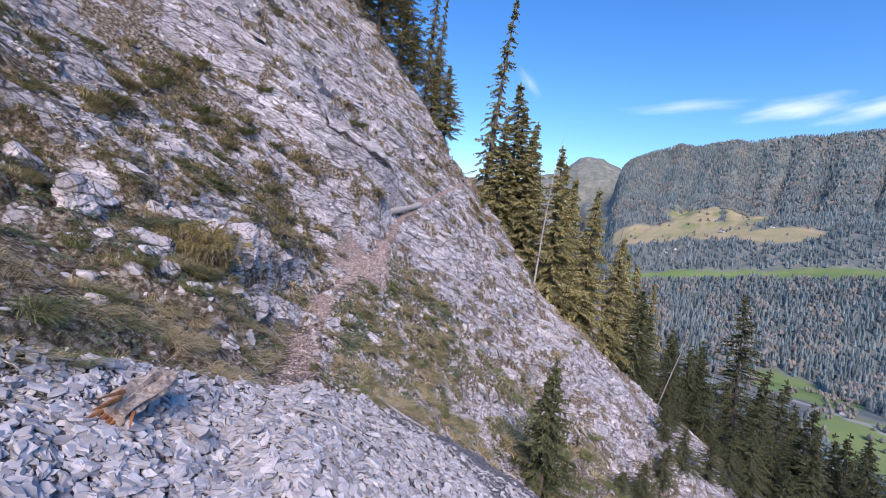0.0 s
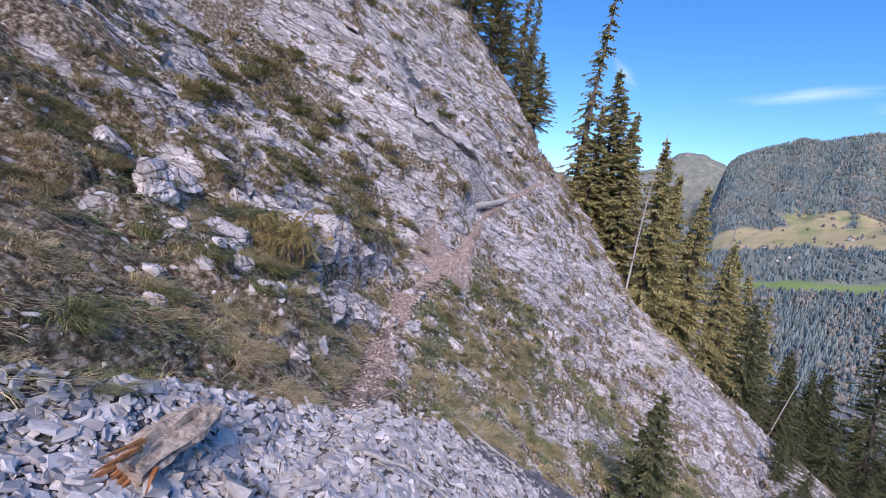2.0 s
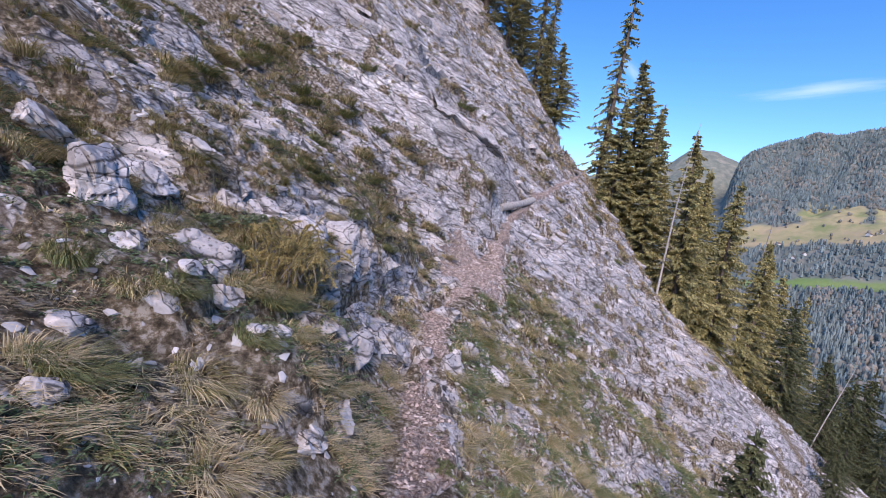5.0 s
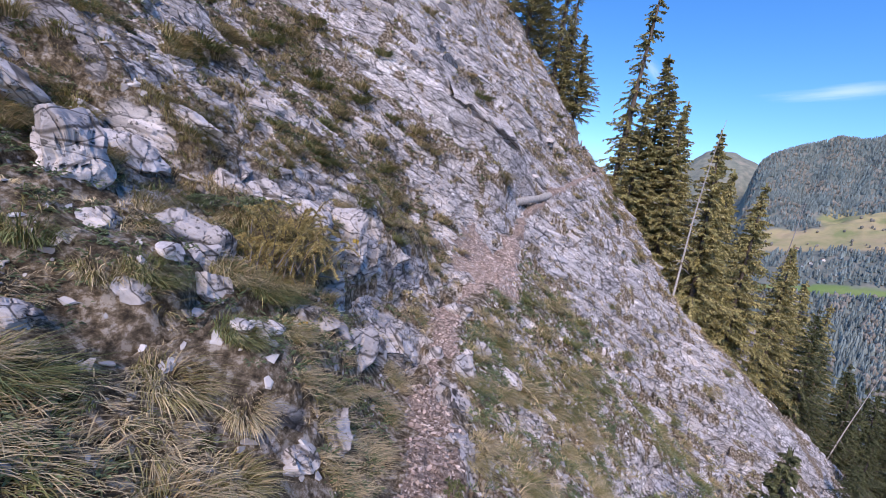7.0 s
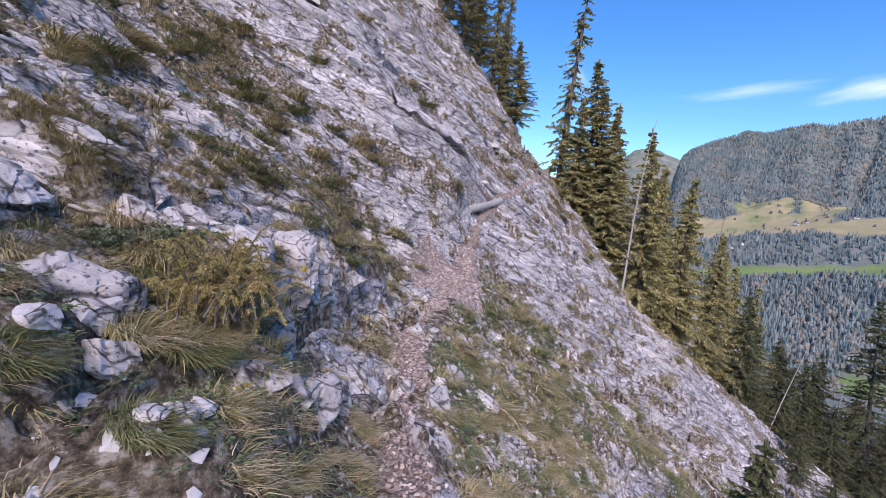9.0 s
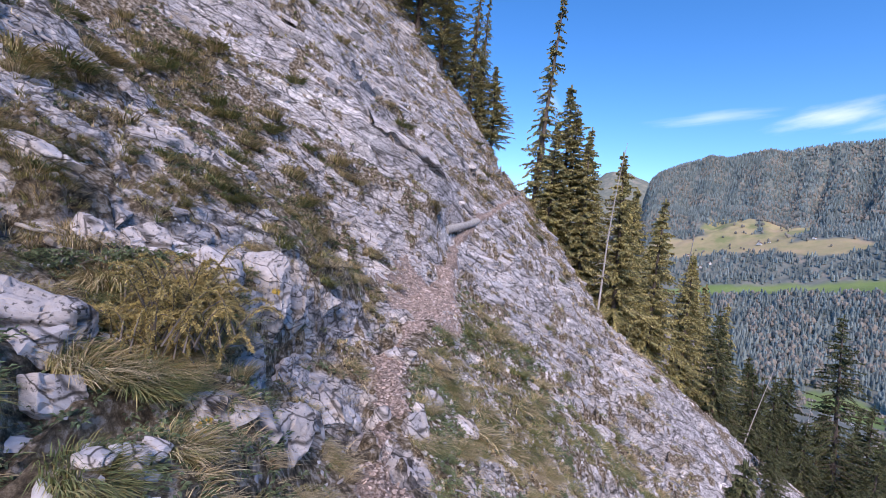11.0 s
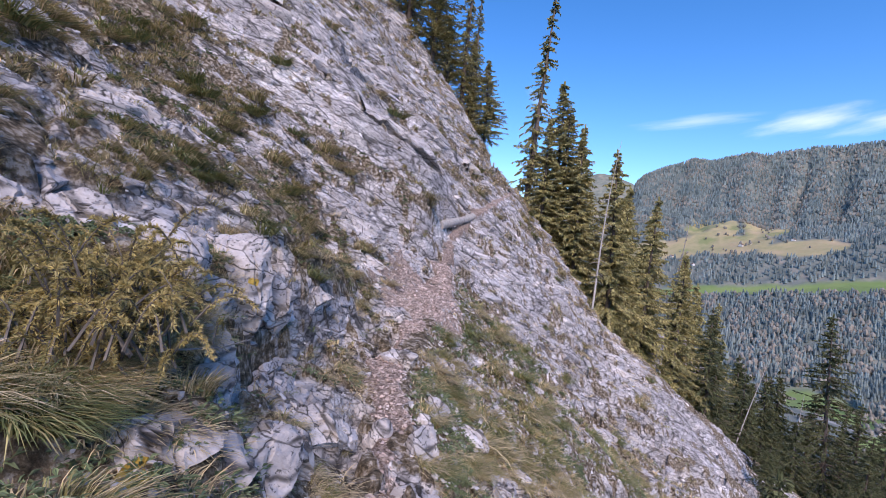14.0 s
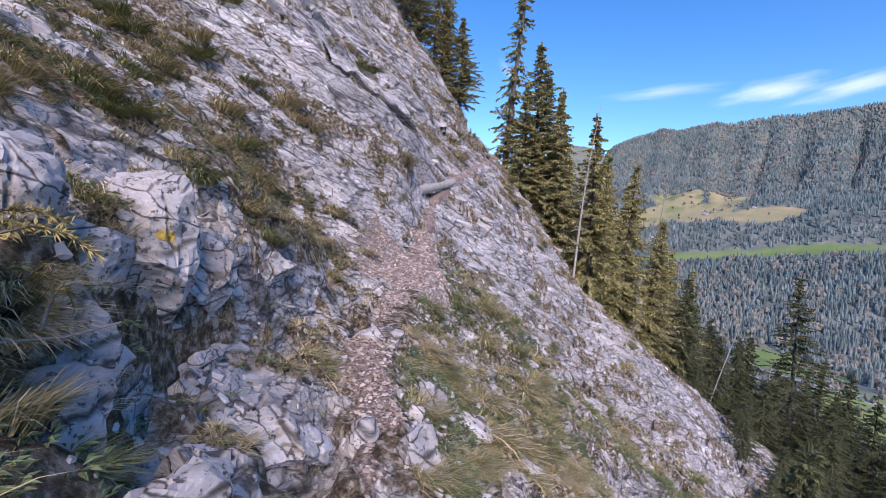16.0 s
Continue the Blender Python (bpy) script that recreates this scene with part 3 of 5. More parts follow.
def spruce(height, reach, seed, gaps=0.15, start=0.08, droop=0.35, per=11, top=1.0, size=1.0):
    """Trunk and crown of a spruce: verts and faces of each."""
    rng = np.random.default_rng(seed)
    hs = np.linspace(0, height, 14)
    bend = np.stack([0.012 * height * np.sin(hs / height * 2.6 + seed), 0.010 * height * np.sin(hs / height * 3.1 + 2 * seed), hs], -1)
    rad = 0.012 * height * (1 - hs / height) ** 0.9 + 0.012
    trunk = tube(bend, rad, 8)
    limbs, bases, dirs, lens, wids = [trunk], [], [], [], []
    h = start * height
    while h < height * 0.985:
        f = h / height
        wide = reach * (1 - f) ** 0.85 * top * (0.55 + 0.45 * min(1, (f - start) / 0.12 + 0.3))
        for k in range(rng.integers(8, 12)):
            if rng.random() < gaps:
                continue
            a = rng.uniform(0, 2 * np.pi)
            L = max(0.12, wide * rng.choice([rng.uniform(0.35, 0.8), rng.uniform(0.75, 1.2)]))
            d = np.array([np.cos(a), np.sin(a), 0])
            t = np.linspace(0, 1, 5)
            hb = min(h + rng.uniform(-0.03, 0.03) * height, height * 0.985)
            o = np.array([np.interp(hb, hs, bend[:, 0]), np.interp(hb, hs, bend[:, 1]), hb])
            rise = rng.uniform(0.0, 0.25) * (0.3 + f)
            pts = o + d * (L * t)[:, None] + np.array([0, 0, 1]) * (L * (rise * t - droop * rng.uniform(0.5, 1.5) * t**2 + 0.14 * t**4))[:, None]
            limbs.append(tube(pts, np.linspace(0.012, 0.003, 5) * (0.5 + L / 2), 3))
            m = max(3, int(1.05 * per * (0.4 + L / reach)))
            u = rng.uniform(0.12, 1, m)
            b = np.stack([np.interp(u, t, pts[:, i]) for i in range(3)], -1)
            sidew = np.array([-d[1], d[0], 0]) * rng.choice([-1, 1], m)[:, None]
            w = d * rng.uniform(0.25, 0.9, m)[:, None] + sidew * rng.uniform(0.2, 1, m)[:, None] + np.array([0, 0, 1]) * rng.uniform(-1.1, 0.15, m)[:, None]
            w /= np.linalg.norm(w, axis=1, keepdims=True)
            bases.append(b), dirs.append(w)
            lens.append(rng.uniform(0.09, 0.24, m) * (0.55 + 0.45 * (1 - f)) * size), wids.append(rng.uniform(0.02, 0.045, m) * size)
        h += height * rng.uniform(0.012, 0.022) + 0.05
    bases.append(np.array([[bend[-1, 0], bend[-1, 1], height - 0.25]] * 5)), dirs.append(np.array([[0.1 * math.cos(i), 0.1 * math.sin(i), 1.0] for i in range(5)]))
    lens.append(np.full(5, 0.4)), wids.append(np.full(5, 0.03))
    crown = sprays(np.concatenate(bases), np.concatenate(dirs), np.concatenate(lens), np.concatenate(wids), rng)
    return join(limbs), crown[:2]


def snag(height, seed, stubs=26, rad=0.0065, reach=0.9):
    """A dead trunk with broken, bare branches."""
    rng = np.random.default_rng(seed)
    hs = np.linspace(0, height, 16)
    line = np.stack([0.02 * height * np.sin(hs / height * 3 + seed), 0.015 * height * np.sin(hs / height * 4), hs], -1)
    limbs = [tube(line, rad * height * (1 - 0.85 * hs / height), 8)]
    for k in range(stubs):
        h, a = height * rng.uniform(0.12, 0.97), rng.uniform(0, 2 * np.pi)
        L = reach * (1.05 - h / height) * rng.uniform(0.3, 1)
        t = np.linspace(0, 1, 4)
        o = np.array([np.interp(h, hs, line[:, 0]), np.interp(h, hs, line[:, 1]), h])
        limbs.append(tube(o + np.stack([np.cos(a) * L * t, np.sin(a) * L * t, L * (0.05 * t - 0.45 * t**2)], -1), np.linspace(0.022, 0.005, 4), 4))
    return join(limbs)


def stone_shape(rng, flat=0.45):
    """A small angular shard about 1 long: verts and triangles."""
    n = int(rng.integers(5, 8))
    a = (np.arange(n) + rng.uniform(-0.3, 0.3, n)) * 2 * np.pi / n
    r = rng.uniform(0.30, 0.60, n)
    wide, thick = rng.uniform(0.5, 0.9), flat * rng.uniform(0.2, 0.34)
    ring = lambda k, h, tilt: np.stack([k * r * np.cos(a), k * wide * r * np.sin(a), h + tilt * r * np.cos(a) + rng.uniform(-0.025, 0.025, n)], -1)
    tilt = rng.uniform(-0.2, 0.2)
    low, mid, top = ring(rng.uniform(0.6, 0.9, n), -thick, 0), ring(1.0, rng.uniform(-0.3, 0.3) * thick, 0.3 * tilt), ring(rng.uniform(0.5, 0.92, n), thick, tilt)
    f = [[0, i + 1, i] for i in range(1, n - 1)] + [[2 * n, 2 * n + i, 2 * n + i + 1] for i in range(1, n - 1)]
    for lvl in (0, n):
        for i in range(n):
            j = (i + 1) % n
            f += [[lvl + i, lvl + j, lvl + n + j], [lvl + i, lvl + n + j, lvl + n + i]]
    return np.concatenate([low, mid, top]), np.array(f)


def turns(rng, n, normal, lean=0.35):
    """Random turns whose own z lies near the given normals: n matrices."""
    z = normal + rng.normal(0, lean, (n, 3))
    z /= np.linalg.norm(z, axis=1, keepdims=True)
    a = rng.normal(0, 1, (n, 3))
    x = np.cross(a, z)
    x /= np.linalg.norm(x, axis=1, keepdims=True)
    return np.stack([x, np.cross(z, x), z], -1)


STONES = [stone_shape(np.random.default_rng(100 + i), f) for i, f in enumerate((0.2, 0.28, 0.34, 0.24, 0.4, 0.3, 0.36, 0.5, 0.22, 0.3, 0.42, 0.26))]


def stone_bed(name, where, sizes, mat, label, category, seed, sink=0.15, lean=0.35):
    """Many stones on the hillside joined into one."""
    rng = np.random.default_rng(seed)
    x, y = where
    z, nrm = hill(x, y)[0], hill_normal(x, y)
    R = turns(rng, len(x), nrm, lean)
    kind = rng.integers(0, len(STONES), len(x))
    vs, fs, n = [], [], 0
    for i, (v, f) in enumerate(STONES):
        pick = np.nonzero(kind == i)[0]
        if not len(pick):
            continue
        p = np.einsum("nij,vj->nvi", R[pick] * sizes[pick, None, None], v) + np.stack([x, y, z + sizes * sink], -1)[pick][:, None]
        vs.append(p.reshape(-1, 3))
        fs.append((f[None] + (np.arange(len(pick)) * len(v))[:, None, None]).reshape(-1, 3) + n)
        n += len(pick) * len(v)
    return tagged(part(name, (np.concatenate(vs), np.concatenate(fs)), mat), label, category, kind="stuff")


def blades(rng, base, down, length, count, spread, lie=0.55, width=0.0026):
    """Grass: count curved blades round every base point, hanging over towards down. Verts, quads, tris."""
    n = len(base)
    own = np.repeat(np.arange(n), count)
    m = len(own)
    L = length[own] * rng.uniform(0.45, 1.15, m)
    a = rng.uniform(0, 2 * np.pi, m)
    out = np.stack([np.cos(a), np.sin(a), np.zeros(m)], -1)
    r = spread[own] * np.sqrt(rng.uniform(0, 1, m))
    p = base[own] + out * r[:, None]
    p[:, 2] -= 0.02 + 0.5 * r * np.einsum("ij,ij->i", out, down[own])
    head = out * rng.uniform(0.15, 0.7, m)[:, None] + down[own] * (lie * rng.uniform(0.5, 1.9, m))[:, None]
    sag = rng.uniform(0.45, 1.0, m)
    w = width * rng.uniform(0.6, 1.3, m) * (0.6 + length[own] / 0.3 * 0.5)
    side = np.cross(head, [0, 0, 1.0])
    side /= np.linalg.norm(side, axis=1, keepdims=True) + 1e-6
    rows = []
    for t in (0.0, 0.38, 0.72, 1.0):
        q = p + head * (L * t * (0.45 + 0.55 * t))[:, None]
        q[:, 2] += L * (0.95 * t - sag * t * t)
        if t < 1:
            rows += [q + side * (w * (1 - 0.5 * t))[:, None], q - side * (w * (1 - 0.5 * t))[:, None]]
        else:
            rows.append(q)
    v = np.stack(rows, 1).reshape(-1, 3)
    k = np.arange(m)[:, None] * 7
    return v, np.concatenate([k + [0, 1, 3, 2], k + [2, 3, 5, 4]]), k + [4, 5, 6]


def scatter(rng, count, y0, y1, s0, s1, accept):
    """Random plan places on the hillside; accept(x, y, veg, grit, scree) gives each one's chance."""
    y, s = rng.uniform(y0, y1, count), rng.uniform(s0, s1, count)
    x = path_x(y) + s
    z, v, g, c = hill(x, y)
    keep = rng.random(count) < accept(x, y, v, g, c)
    return x[keep], y[keep], z[keep]


def boulder(name, centre, size, turn, seed, label, mat, category="rock", flat=0.9, group="", cuts=18):
    """An angular block with broken faces, joints and pitted sides."""
    rng = np.random.default_rng(seed)
    bm = bmesh.new()
    bmesh.ops.create_icosphere(bm, subdivisions=5, radius=1.0)
    v = np.array([w.co[:] for w in bm.verts])
    v = np.sign(v) * np.abs(v) ** 0.6
    for k in range(cuts):
        d = rng.normal(0, 1, 3)
        d /= np.linalg.norm(d)
        over = np.maximum(v @ d - rng.uniform(0.6, 1.0), 0)
        v = v - over[:, None] * d
    v = v * np.asarray(size)
    b = v[:, 2] / 0.09 + 0.8 * vnoise(v[:, 0] * 5, v[:, 1] * 5, v[:, 2] * 5, seed)
    f = b - np.floor(b)
    out = v / (np.linalg.norm(v, axis=1, keepdims=True) + 1e-9)
    one, two, who = cells(v[:, 0] * 5 + v[:, 2] * 2.2, v[:, 1] * 5 - v[:, 2] * 2.6, seed)
    amp = 0.006 * (f - 0.5) + 0.026 * fbm(v[:, 0] * 8, v[:, 1] * 8, v[:, 2] * 8, 4, seed) - 0.045 * smooth(0.09, 0.0, two - one) + 0.02 * (who - 0.5)
    v = v + out * (amp * min(1.0, max(size) / 0.25))[:, None]
    for w, q in zip(bm.verts, v):
        w.co = q
    ob = part(name, bm, mat)
    ob.matrix_basis = pose(*centre, *turn)
    return tagged(ob, label, category, group)


# ---- materials of the things ----
def stone_material(name, low, mid, high, island, spread=(0.7, 1.25)):
    m, n, l, b = material(name, 0.88, 0.25)
    t = tex(n, l, "noise", 7.0, 7).outputs[0]
    c = ramp(n, l, t, [(0.3, low), (0.5, mid), (0.72, high)])
    l.new(random_tint(n, l, c, *spread, island), b.inputs["Base Color"])
    bump(n, l, b, tex(n, l, "noise", 38.0, 5).outputs[0], 0.5, 0.006)
    return m


MAT_STONE = stone_material("scree_stone", (0.38, 0.36, 0.365), (0.54, 0.52, 0.515), (0.64, 0.615, 0.60), False, (0.66, 1.08))
MAT_STONES = stone_material("scree_stones", (0.38, 0.36, 0.365), (0.54, 0.52, 0.515), (0.66, 0.635, 0.62), True, (0.58, 1.12))
MAT_GRAVEL = stone_material("path_gravel", (0.34, 0.25, 0.215), (0.53, 0.42, 0.37), (0.68, 0.60, 0.55), True, (0.6, 1.3))


def boulder_material():
    m, n, l, b = material("weathered_limestone", 0.9, 0.22)
    c, fine, relief = rock_colour(n, l, 0.62)
    c = blend(n, l, 1.0, c, (0.84, 0.835, 0.83), "MULTIPLY")
    lich = tex(n, l, "noise", 16.0, 5).outputs[0]
    c = blend(n, l, ramp(n, l, lich, [(0.60, (0, 0, 0)), (0.65, (0.8, 0.8, 0.8))]), c, (0.05, 0.048, 0.045))
    l.new(c, b.inputs["Base Color"])
    nb = bump(n, l, b, relief, 0.5, 0.012)
    nb = bump(n, l, b, fine, 0.6, 0.03, nb)
    bump(n, l, b, tex(n, l, "noise", 60.0, 5).outputs[0], 0.4, 0.006, nb)
    return m


MAT_BOULDER = boulder_material()
MAT_STRAW = plain("dry_grass", (0.54, 0.42, 0.24), (0.80, 0.66, 0.42), 1.5, 0.7, True, (0.55, 1.35), thin=0.12)
MAT_OLIVE = plain("olive_grass", (0.24, 0.225, 0.085), (0.46, 0.395, 0.18), 1.5, 0.65, True, (0.45, 1.5), thin=0.12)
MAT_GREEN = plain("green_sedge", (0.12, 0.165, 0.06), (0.27, 0.30, 0.125), 1.5, 0.6, True, (0.5, 1.4), thin=0.12)
MAT_HERB = plain("herb_leaves", (0.095, 0.14, 0.075), (0.23, 0.28, 0.15), 3.0, 0.6, True, (0.6, 1.5), thin=0.12)
MAT_YELLOW = plain("yellowed_needles", (0.37, 0.31, 0.115), (0.62, 0.51, 0.24), 3.0, 0.65, True, (0.5, 1.35), thin=0.12)
MAT_TWIG = plain("grey_twig", (0.12, 0.10, 0.085), (0.26, 0.23, 0.20), 14.0, 0.85, bumpy=0.003)
MAT_PAINT = plain("yellow_blaze_paint", (0.34, 0.22, 0.03), (0.60, 0.42, 0.10), 40.0, 0.7, random=False)
MAT_OLDWOOD = plain("old_wood", (0.16, 0.115, 0.08), (0.58, 0.49, 0.41), 34.0, 0.9, bumpy=0.012, random=False)
MAT_ROT = plain("rotten_wood", (0.24, 0.08, 0.03), (0.50, 0.25, 0.11), 22.0, 0.9, bumpy=0.01, random=False)

# ---- spruces of the ridge and the gully ----
TREES = {}
for kind, args, mat, label in (
    ("full", dict(height=10, reach=2.3, seed=3, per=50, size=1.0), MAT_NEEDLE, "green spruce with drooping branches on the ridge"),
    ("slim", dict(height=14, reach=1.5, seed=5, gaps=0.35, droop=0.6, per=34, start=0.12, size=1.0), MAT_NEEDLE, "tall thin spruce with sparse hanging branches"),
    ("young", dict(height=8, reach=2.0, seed=8, gaps=0.12, per=50, size=1.0), MAT_NEEDLE, "olive-green spruce standing close among others"),
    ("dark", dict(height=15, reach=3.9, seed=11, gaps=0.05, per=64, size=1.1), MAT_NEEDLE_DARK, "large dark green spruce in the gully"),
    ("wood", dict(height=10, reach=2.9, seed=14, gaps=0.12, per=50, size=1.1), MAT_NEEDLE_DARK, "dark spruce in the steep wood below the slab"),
):
    root = thing("spruce_tree", pose(0, 0, -900), label, "tree", "spruces of the slope")
    trunk, crown = spruce(**args)
    part("trunk", trunk, MAT_BARK, root)
    part("crown", crown, mat, root, "drooping needle sprays")
    TREES[kind] = [root, args["height"], False]


def plant(kind, x, y, top, lean=3.0, turn=0.0, wide=1.0):
    """A tree of that kind whose tip stands at the height top, rooted in the ground below."""
    root, tall, used = TREES[kind]
    z = float(ground_z(x, y)[0]) - 0.15
    k = (top - z) / tall
    m = pose(x, y, z, 0, lean, 0) @ pose(0, 0, 0, 0, 0, turn) @ Matrix.Diagonal((wide * (0.30 + 0.56 * k), wide * (0.30 + 0.56 * k), k, 1))
    if used:
        return copy_thing(root, m @ Matrix.Diagonal((*(1 / v for v in root.scale), 1)))
    TREES[kind][2] = True
    root.matrix_basis = m
    return root


for row in (
    ("full", 0.3, 25.4, 22.0, 1.8), ("full", 1.4, 25.6, 21.5, 1.9), ("full", 2.9, 25.9, 17.0, 1.8), ("young", 3.9, 26.4, 14.5), ("slim", 5.2, 27.0, 20.5), ("slim", 5.9, 27.6, 17.5), ("young", 6.4, 26.4, 12.4), ("full", 5.6, 27.6, 14.0),
    ("slim", 11.2, 30.4, 20.6, 1.35), ("full", 12.4, 29.6, 13.2, 1.8), ("full", 12.9, 28.8, 11.4, 1.7), ("young", 11.6, 28.8, 10.2), ("young", 13.4, 27.6, 9.4), ("full", 14.2, 29.4, 10.4),
    ("young", 15.5, 26.6, 8.2), ("full", 16.6, 28.2, 7.4), ("young", 17.6, 28.4, 6.2), ("young", 19.4, 27.9, 5.7), ("full", 18.4, 29.8, 6.6), ("young", 20.4, 29.6, 4.6),
    ("young", 22.3, 28.3, 1.9), ("full", 23.8, 30.2, 2.2), ("young", 26.0, 32.5, 0.8), ("young", 27.8, 32.9, -0.3), ("full", 28.9, 32.0, -1.7), ("wood", 24.4, 27.6, -1.6), ("wood", 26.2, 28.6, -4.0),
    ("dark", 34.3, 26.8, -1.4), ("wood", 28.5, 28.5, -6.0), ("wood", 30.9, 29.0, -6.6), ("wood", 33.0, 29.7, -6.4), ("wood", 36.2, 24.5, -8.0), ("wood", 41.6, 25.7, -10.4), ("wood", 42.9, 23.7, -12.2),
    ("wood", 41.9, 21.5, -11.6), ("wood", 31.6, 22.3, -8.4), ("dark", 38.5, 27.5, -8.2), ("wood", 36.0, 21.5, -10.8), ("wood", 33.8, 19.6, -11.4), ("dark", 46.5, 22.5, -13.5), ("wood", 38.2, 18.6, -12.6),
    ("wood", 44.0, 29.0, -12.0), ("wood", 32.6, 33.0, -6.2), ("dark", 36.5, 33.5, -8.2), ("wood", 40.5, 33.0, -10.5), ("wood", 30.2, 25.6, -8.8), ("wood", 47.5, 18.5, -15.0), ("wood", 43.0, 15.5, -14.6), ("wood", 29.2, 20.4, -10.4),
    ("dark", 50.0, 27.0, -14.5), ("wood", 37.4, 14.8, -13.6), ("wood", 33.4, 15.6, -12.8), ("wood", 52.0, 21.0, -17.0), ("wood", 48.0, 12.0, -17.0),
):
    rng = random.Random(row[1] * 7)
    plant(*row[:4], lean=rng.uniform(0, 2), turn=rng.uniform(0, 360), wide=row[4] if len(row) > 4 else {"dark": 1.35, "wood": 1.2, "slim": 1.1}.get(row[0], 1.35))

rng = random.Random(41)
for k in range(34):
    az, d = rng.uniform(44, 68), rng.uniform(44, 82)
    x, y = d * math.sin(radians(az)), d * math.cos(radians(az))
    top = 1.6 + d * math.tan(radians(float(np.interp(az, [44, 50, 57, 64, 70], [-6.5, -10, -14.5, -17, -18])) - rng.uniform(0, 4)))
    floor_z = float(ground_z(x, y)[0])
    plant("wood" if k % 4 else "dark", x, y, max(top, floor_z + 5) if top - floor_z < 22 else floor_z + rng.uniform(14, 20), rng.uniform(0, 4), rng.uniform(0, 360))
for x, y, tall in ((11.2, 10.4, 1.3), (13.6, 12.2, 1.8), (15.8, 12.6, 1.5), (17.4, 15.2, 2.2), (19.6, 16.4, 2.4), (20.8, 19.4, 2.6), (23.0, 18.0, 3.0), (16.2, 9.8, 1.4), (24.4, 22.4, 3.4), (26.4, 19.6, 4.0), (22.0, 14.2, 2.2), (27.6, 16.8, 4.2)):
    plant("wood", x, y, float(ground_z(x, y)[0]) + tall, 2.0, x * 50)

young = thing("small_spruce", pose(5.6, 6.2, float(ground_z(5.6, 6.2)[0]) - 0.05), "small dark green spruce at the foot of the grassy slope", "tree")
tall = -1.38 - young.matrix_basis.translation.z
trunk, crown = spruce(tall, 1.05, 31, gaps=0.03, start=0.03, droop=0.25, per=46, size=0.62)
part("trunk", trunk, MAT_BARK, young)
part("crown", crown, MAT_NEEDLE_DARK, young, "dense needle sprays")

for x, y, top, lean, seed, stubs, label in ((13.4, 24.8, 8.4, 7, 2, 44, "bleached leaning dead spruce trunk on the slab's edge"), (21.3, 29.0, 5.2, 7, 6, 14, "thin bare dead trunk among the spruces"), (31.0, 26.1, -7.1, 1, 9, 60, "grey dead spruce with bare twigs in the wood"), (27.2, 27.6, -4.6, 16, 12, 8, "bare trunk leaning across the wood")):
    z = float(ground_z(x, y)[0]) - 0.1
    ob = part("dead_tree", snag(top - z, seed, stubs), MAT_DEAD)
    ob.matrix_basis = pose(x, y, z, 0, lean, 0)
    tagged(ob, label, "dead tree", "dead trunks")

# pale crags behind the slab's edge
for i, (x, y, z, w, h) in enumerate(((20.8, 28.4, -5.4, 0.7, 2.0), (25.2, 31.0, -7.0, 0.9, 2.6), (27.0, 31.6, -8.0, 1.0, 2.6), (22.9, 28.9, -8.0, 1.0, 1.8))):
    boulder("rock_crag", (x, y, z), (w, w * 0.8, h), (4 * i, 6 - 3 * i, 50 * i), 60 + i, "pale limestone crag standing among the spruces", MAT_BOULDER, "crag", group="crags")

# ---- far woods ----
def far_trees(name, rng, n, d0, d1, a0, a1, tall, mat, label, clear=True, sides=5, broad=False):
    """Many small trees on the valley's ground in one mesh."""
    d = np.sqrt(rng.uniform(d0**2, d1**2, n))
    az = rng.uniform(a0, a1, n)
    dry, green, road = meadow_masks(d, az)
    keep = np.maximum.reduce([dry, green, road]) < 0.25 if clear else np.ones(n, bool)
    keep &= vnoise(az * 0.9, d / 140, 0, 91) > (-2 if not broad else -0.1)
    d, az = d[keep], az[keep]
    x, y = d * np.sin(np.radians(az)), d * np.cos(np.radians(az))
    ok = (np.hypot(x, y) > 85)
    x, y, d, az = x[ok], y[ok], d[ok], az[ok]
    z = valley(d, az) - 0.5
    h = tall * rng.uniform(0.6, 1.25, len(d))
    r = h * (rng.uniform(0.17, 0.27, len(d)) if not broad else rng.uniform(0.28, 0.42, len(d)))
    rings = ((0.05, 1.0), (0.45, 0.5), (0.42, 0.8), (0.75, 0.25), (0.72, 0.5), (1.0, 0.0)) if not broad else ((0.1, 0.5), (0.4, 1.0), (0.75, 0.8), (1.0, 0.1))
    a = np.arange(sides) * 2 * np.pi / sides
    v = []
    for f, k in rings:
        j = rng.uniform(0.75, 1.25, (len(d), sides)) * (r * k)[:, None]
        v.append(np.stack([x[:, None] + j * np.cos(a), y[:, None] + j * np.sin(a), np.broadcast_to((z + h * f)[:, None], j.shape)], -1))
    v = np.stack(v, 1)
    m = len(rings)
    k = np.arange(m * sides).reshape(m, sides)
    q = np.stack([k[:-1], np.roll(k, -1, 1)[:-1], np.roll(k, -1, 1)[1:], k[1:]], -1).reshape(-1, 4)
    q = (q[None] + (np.arange(len(d)) * m * sides)[:, None, None]).reshape(-1, 4)
    return tagged(part(name, (v.reshape(-1, 3), q), mat), label, "forest", kind="stuff")


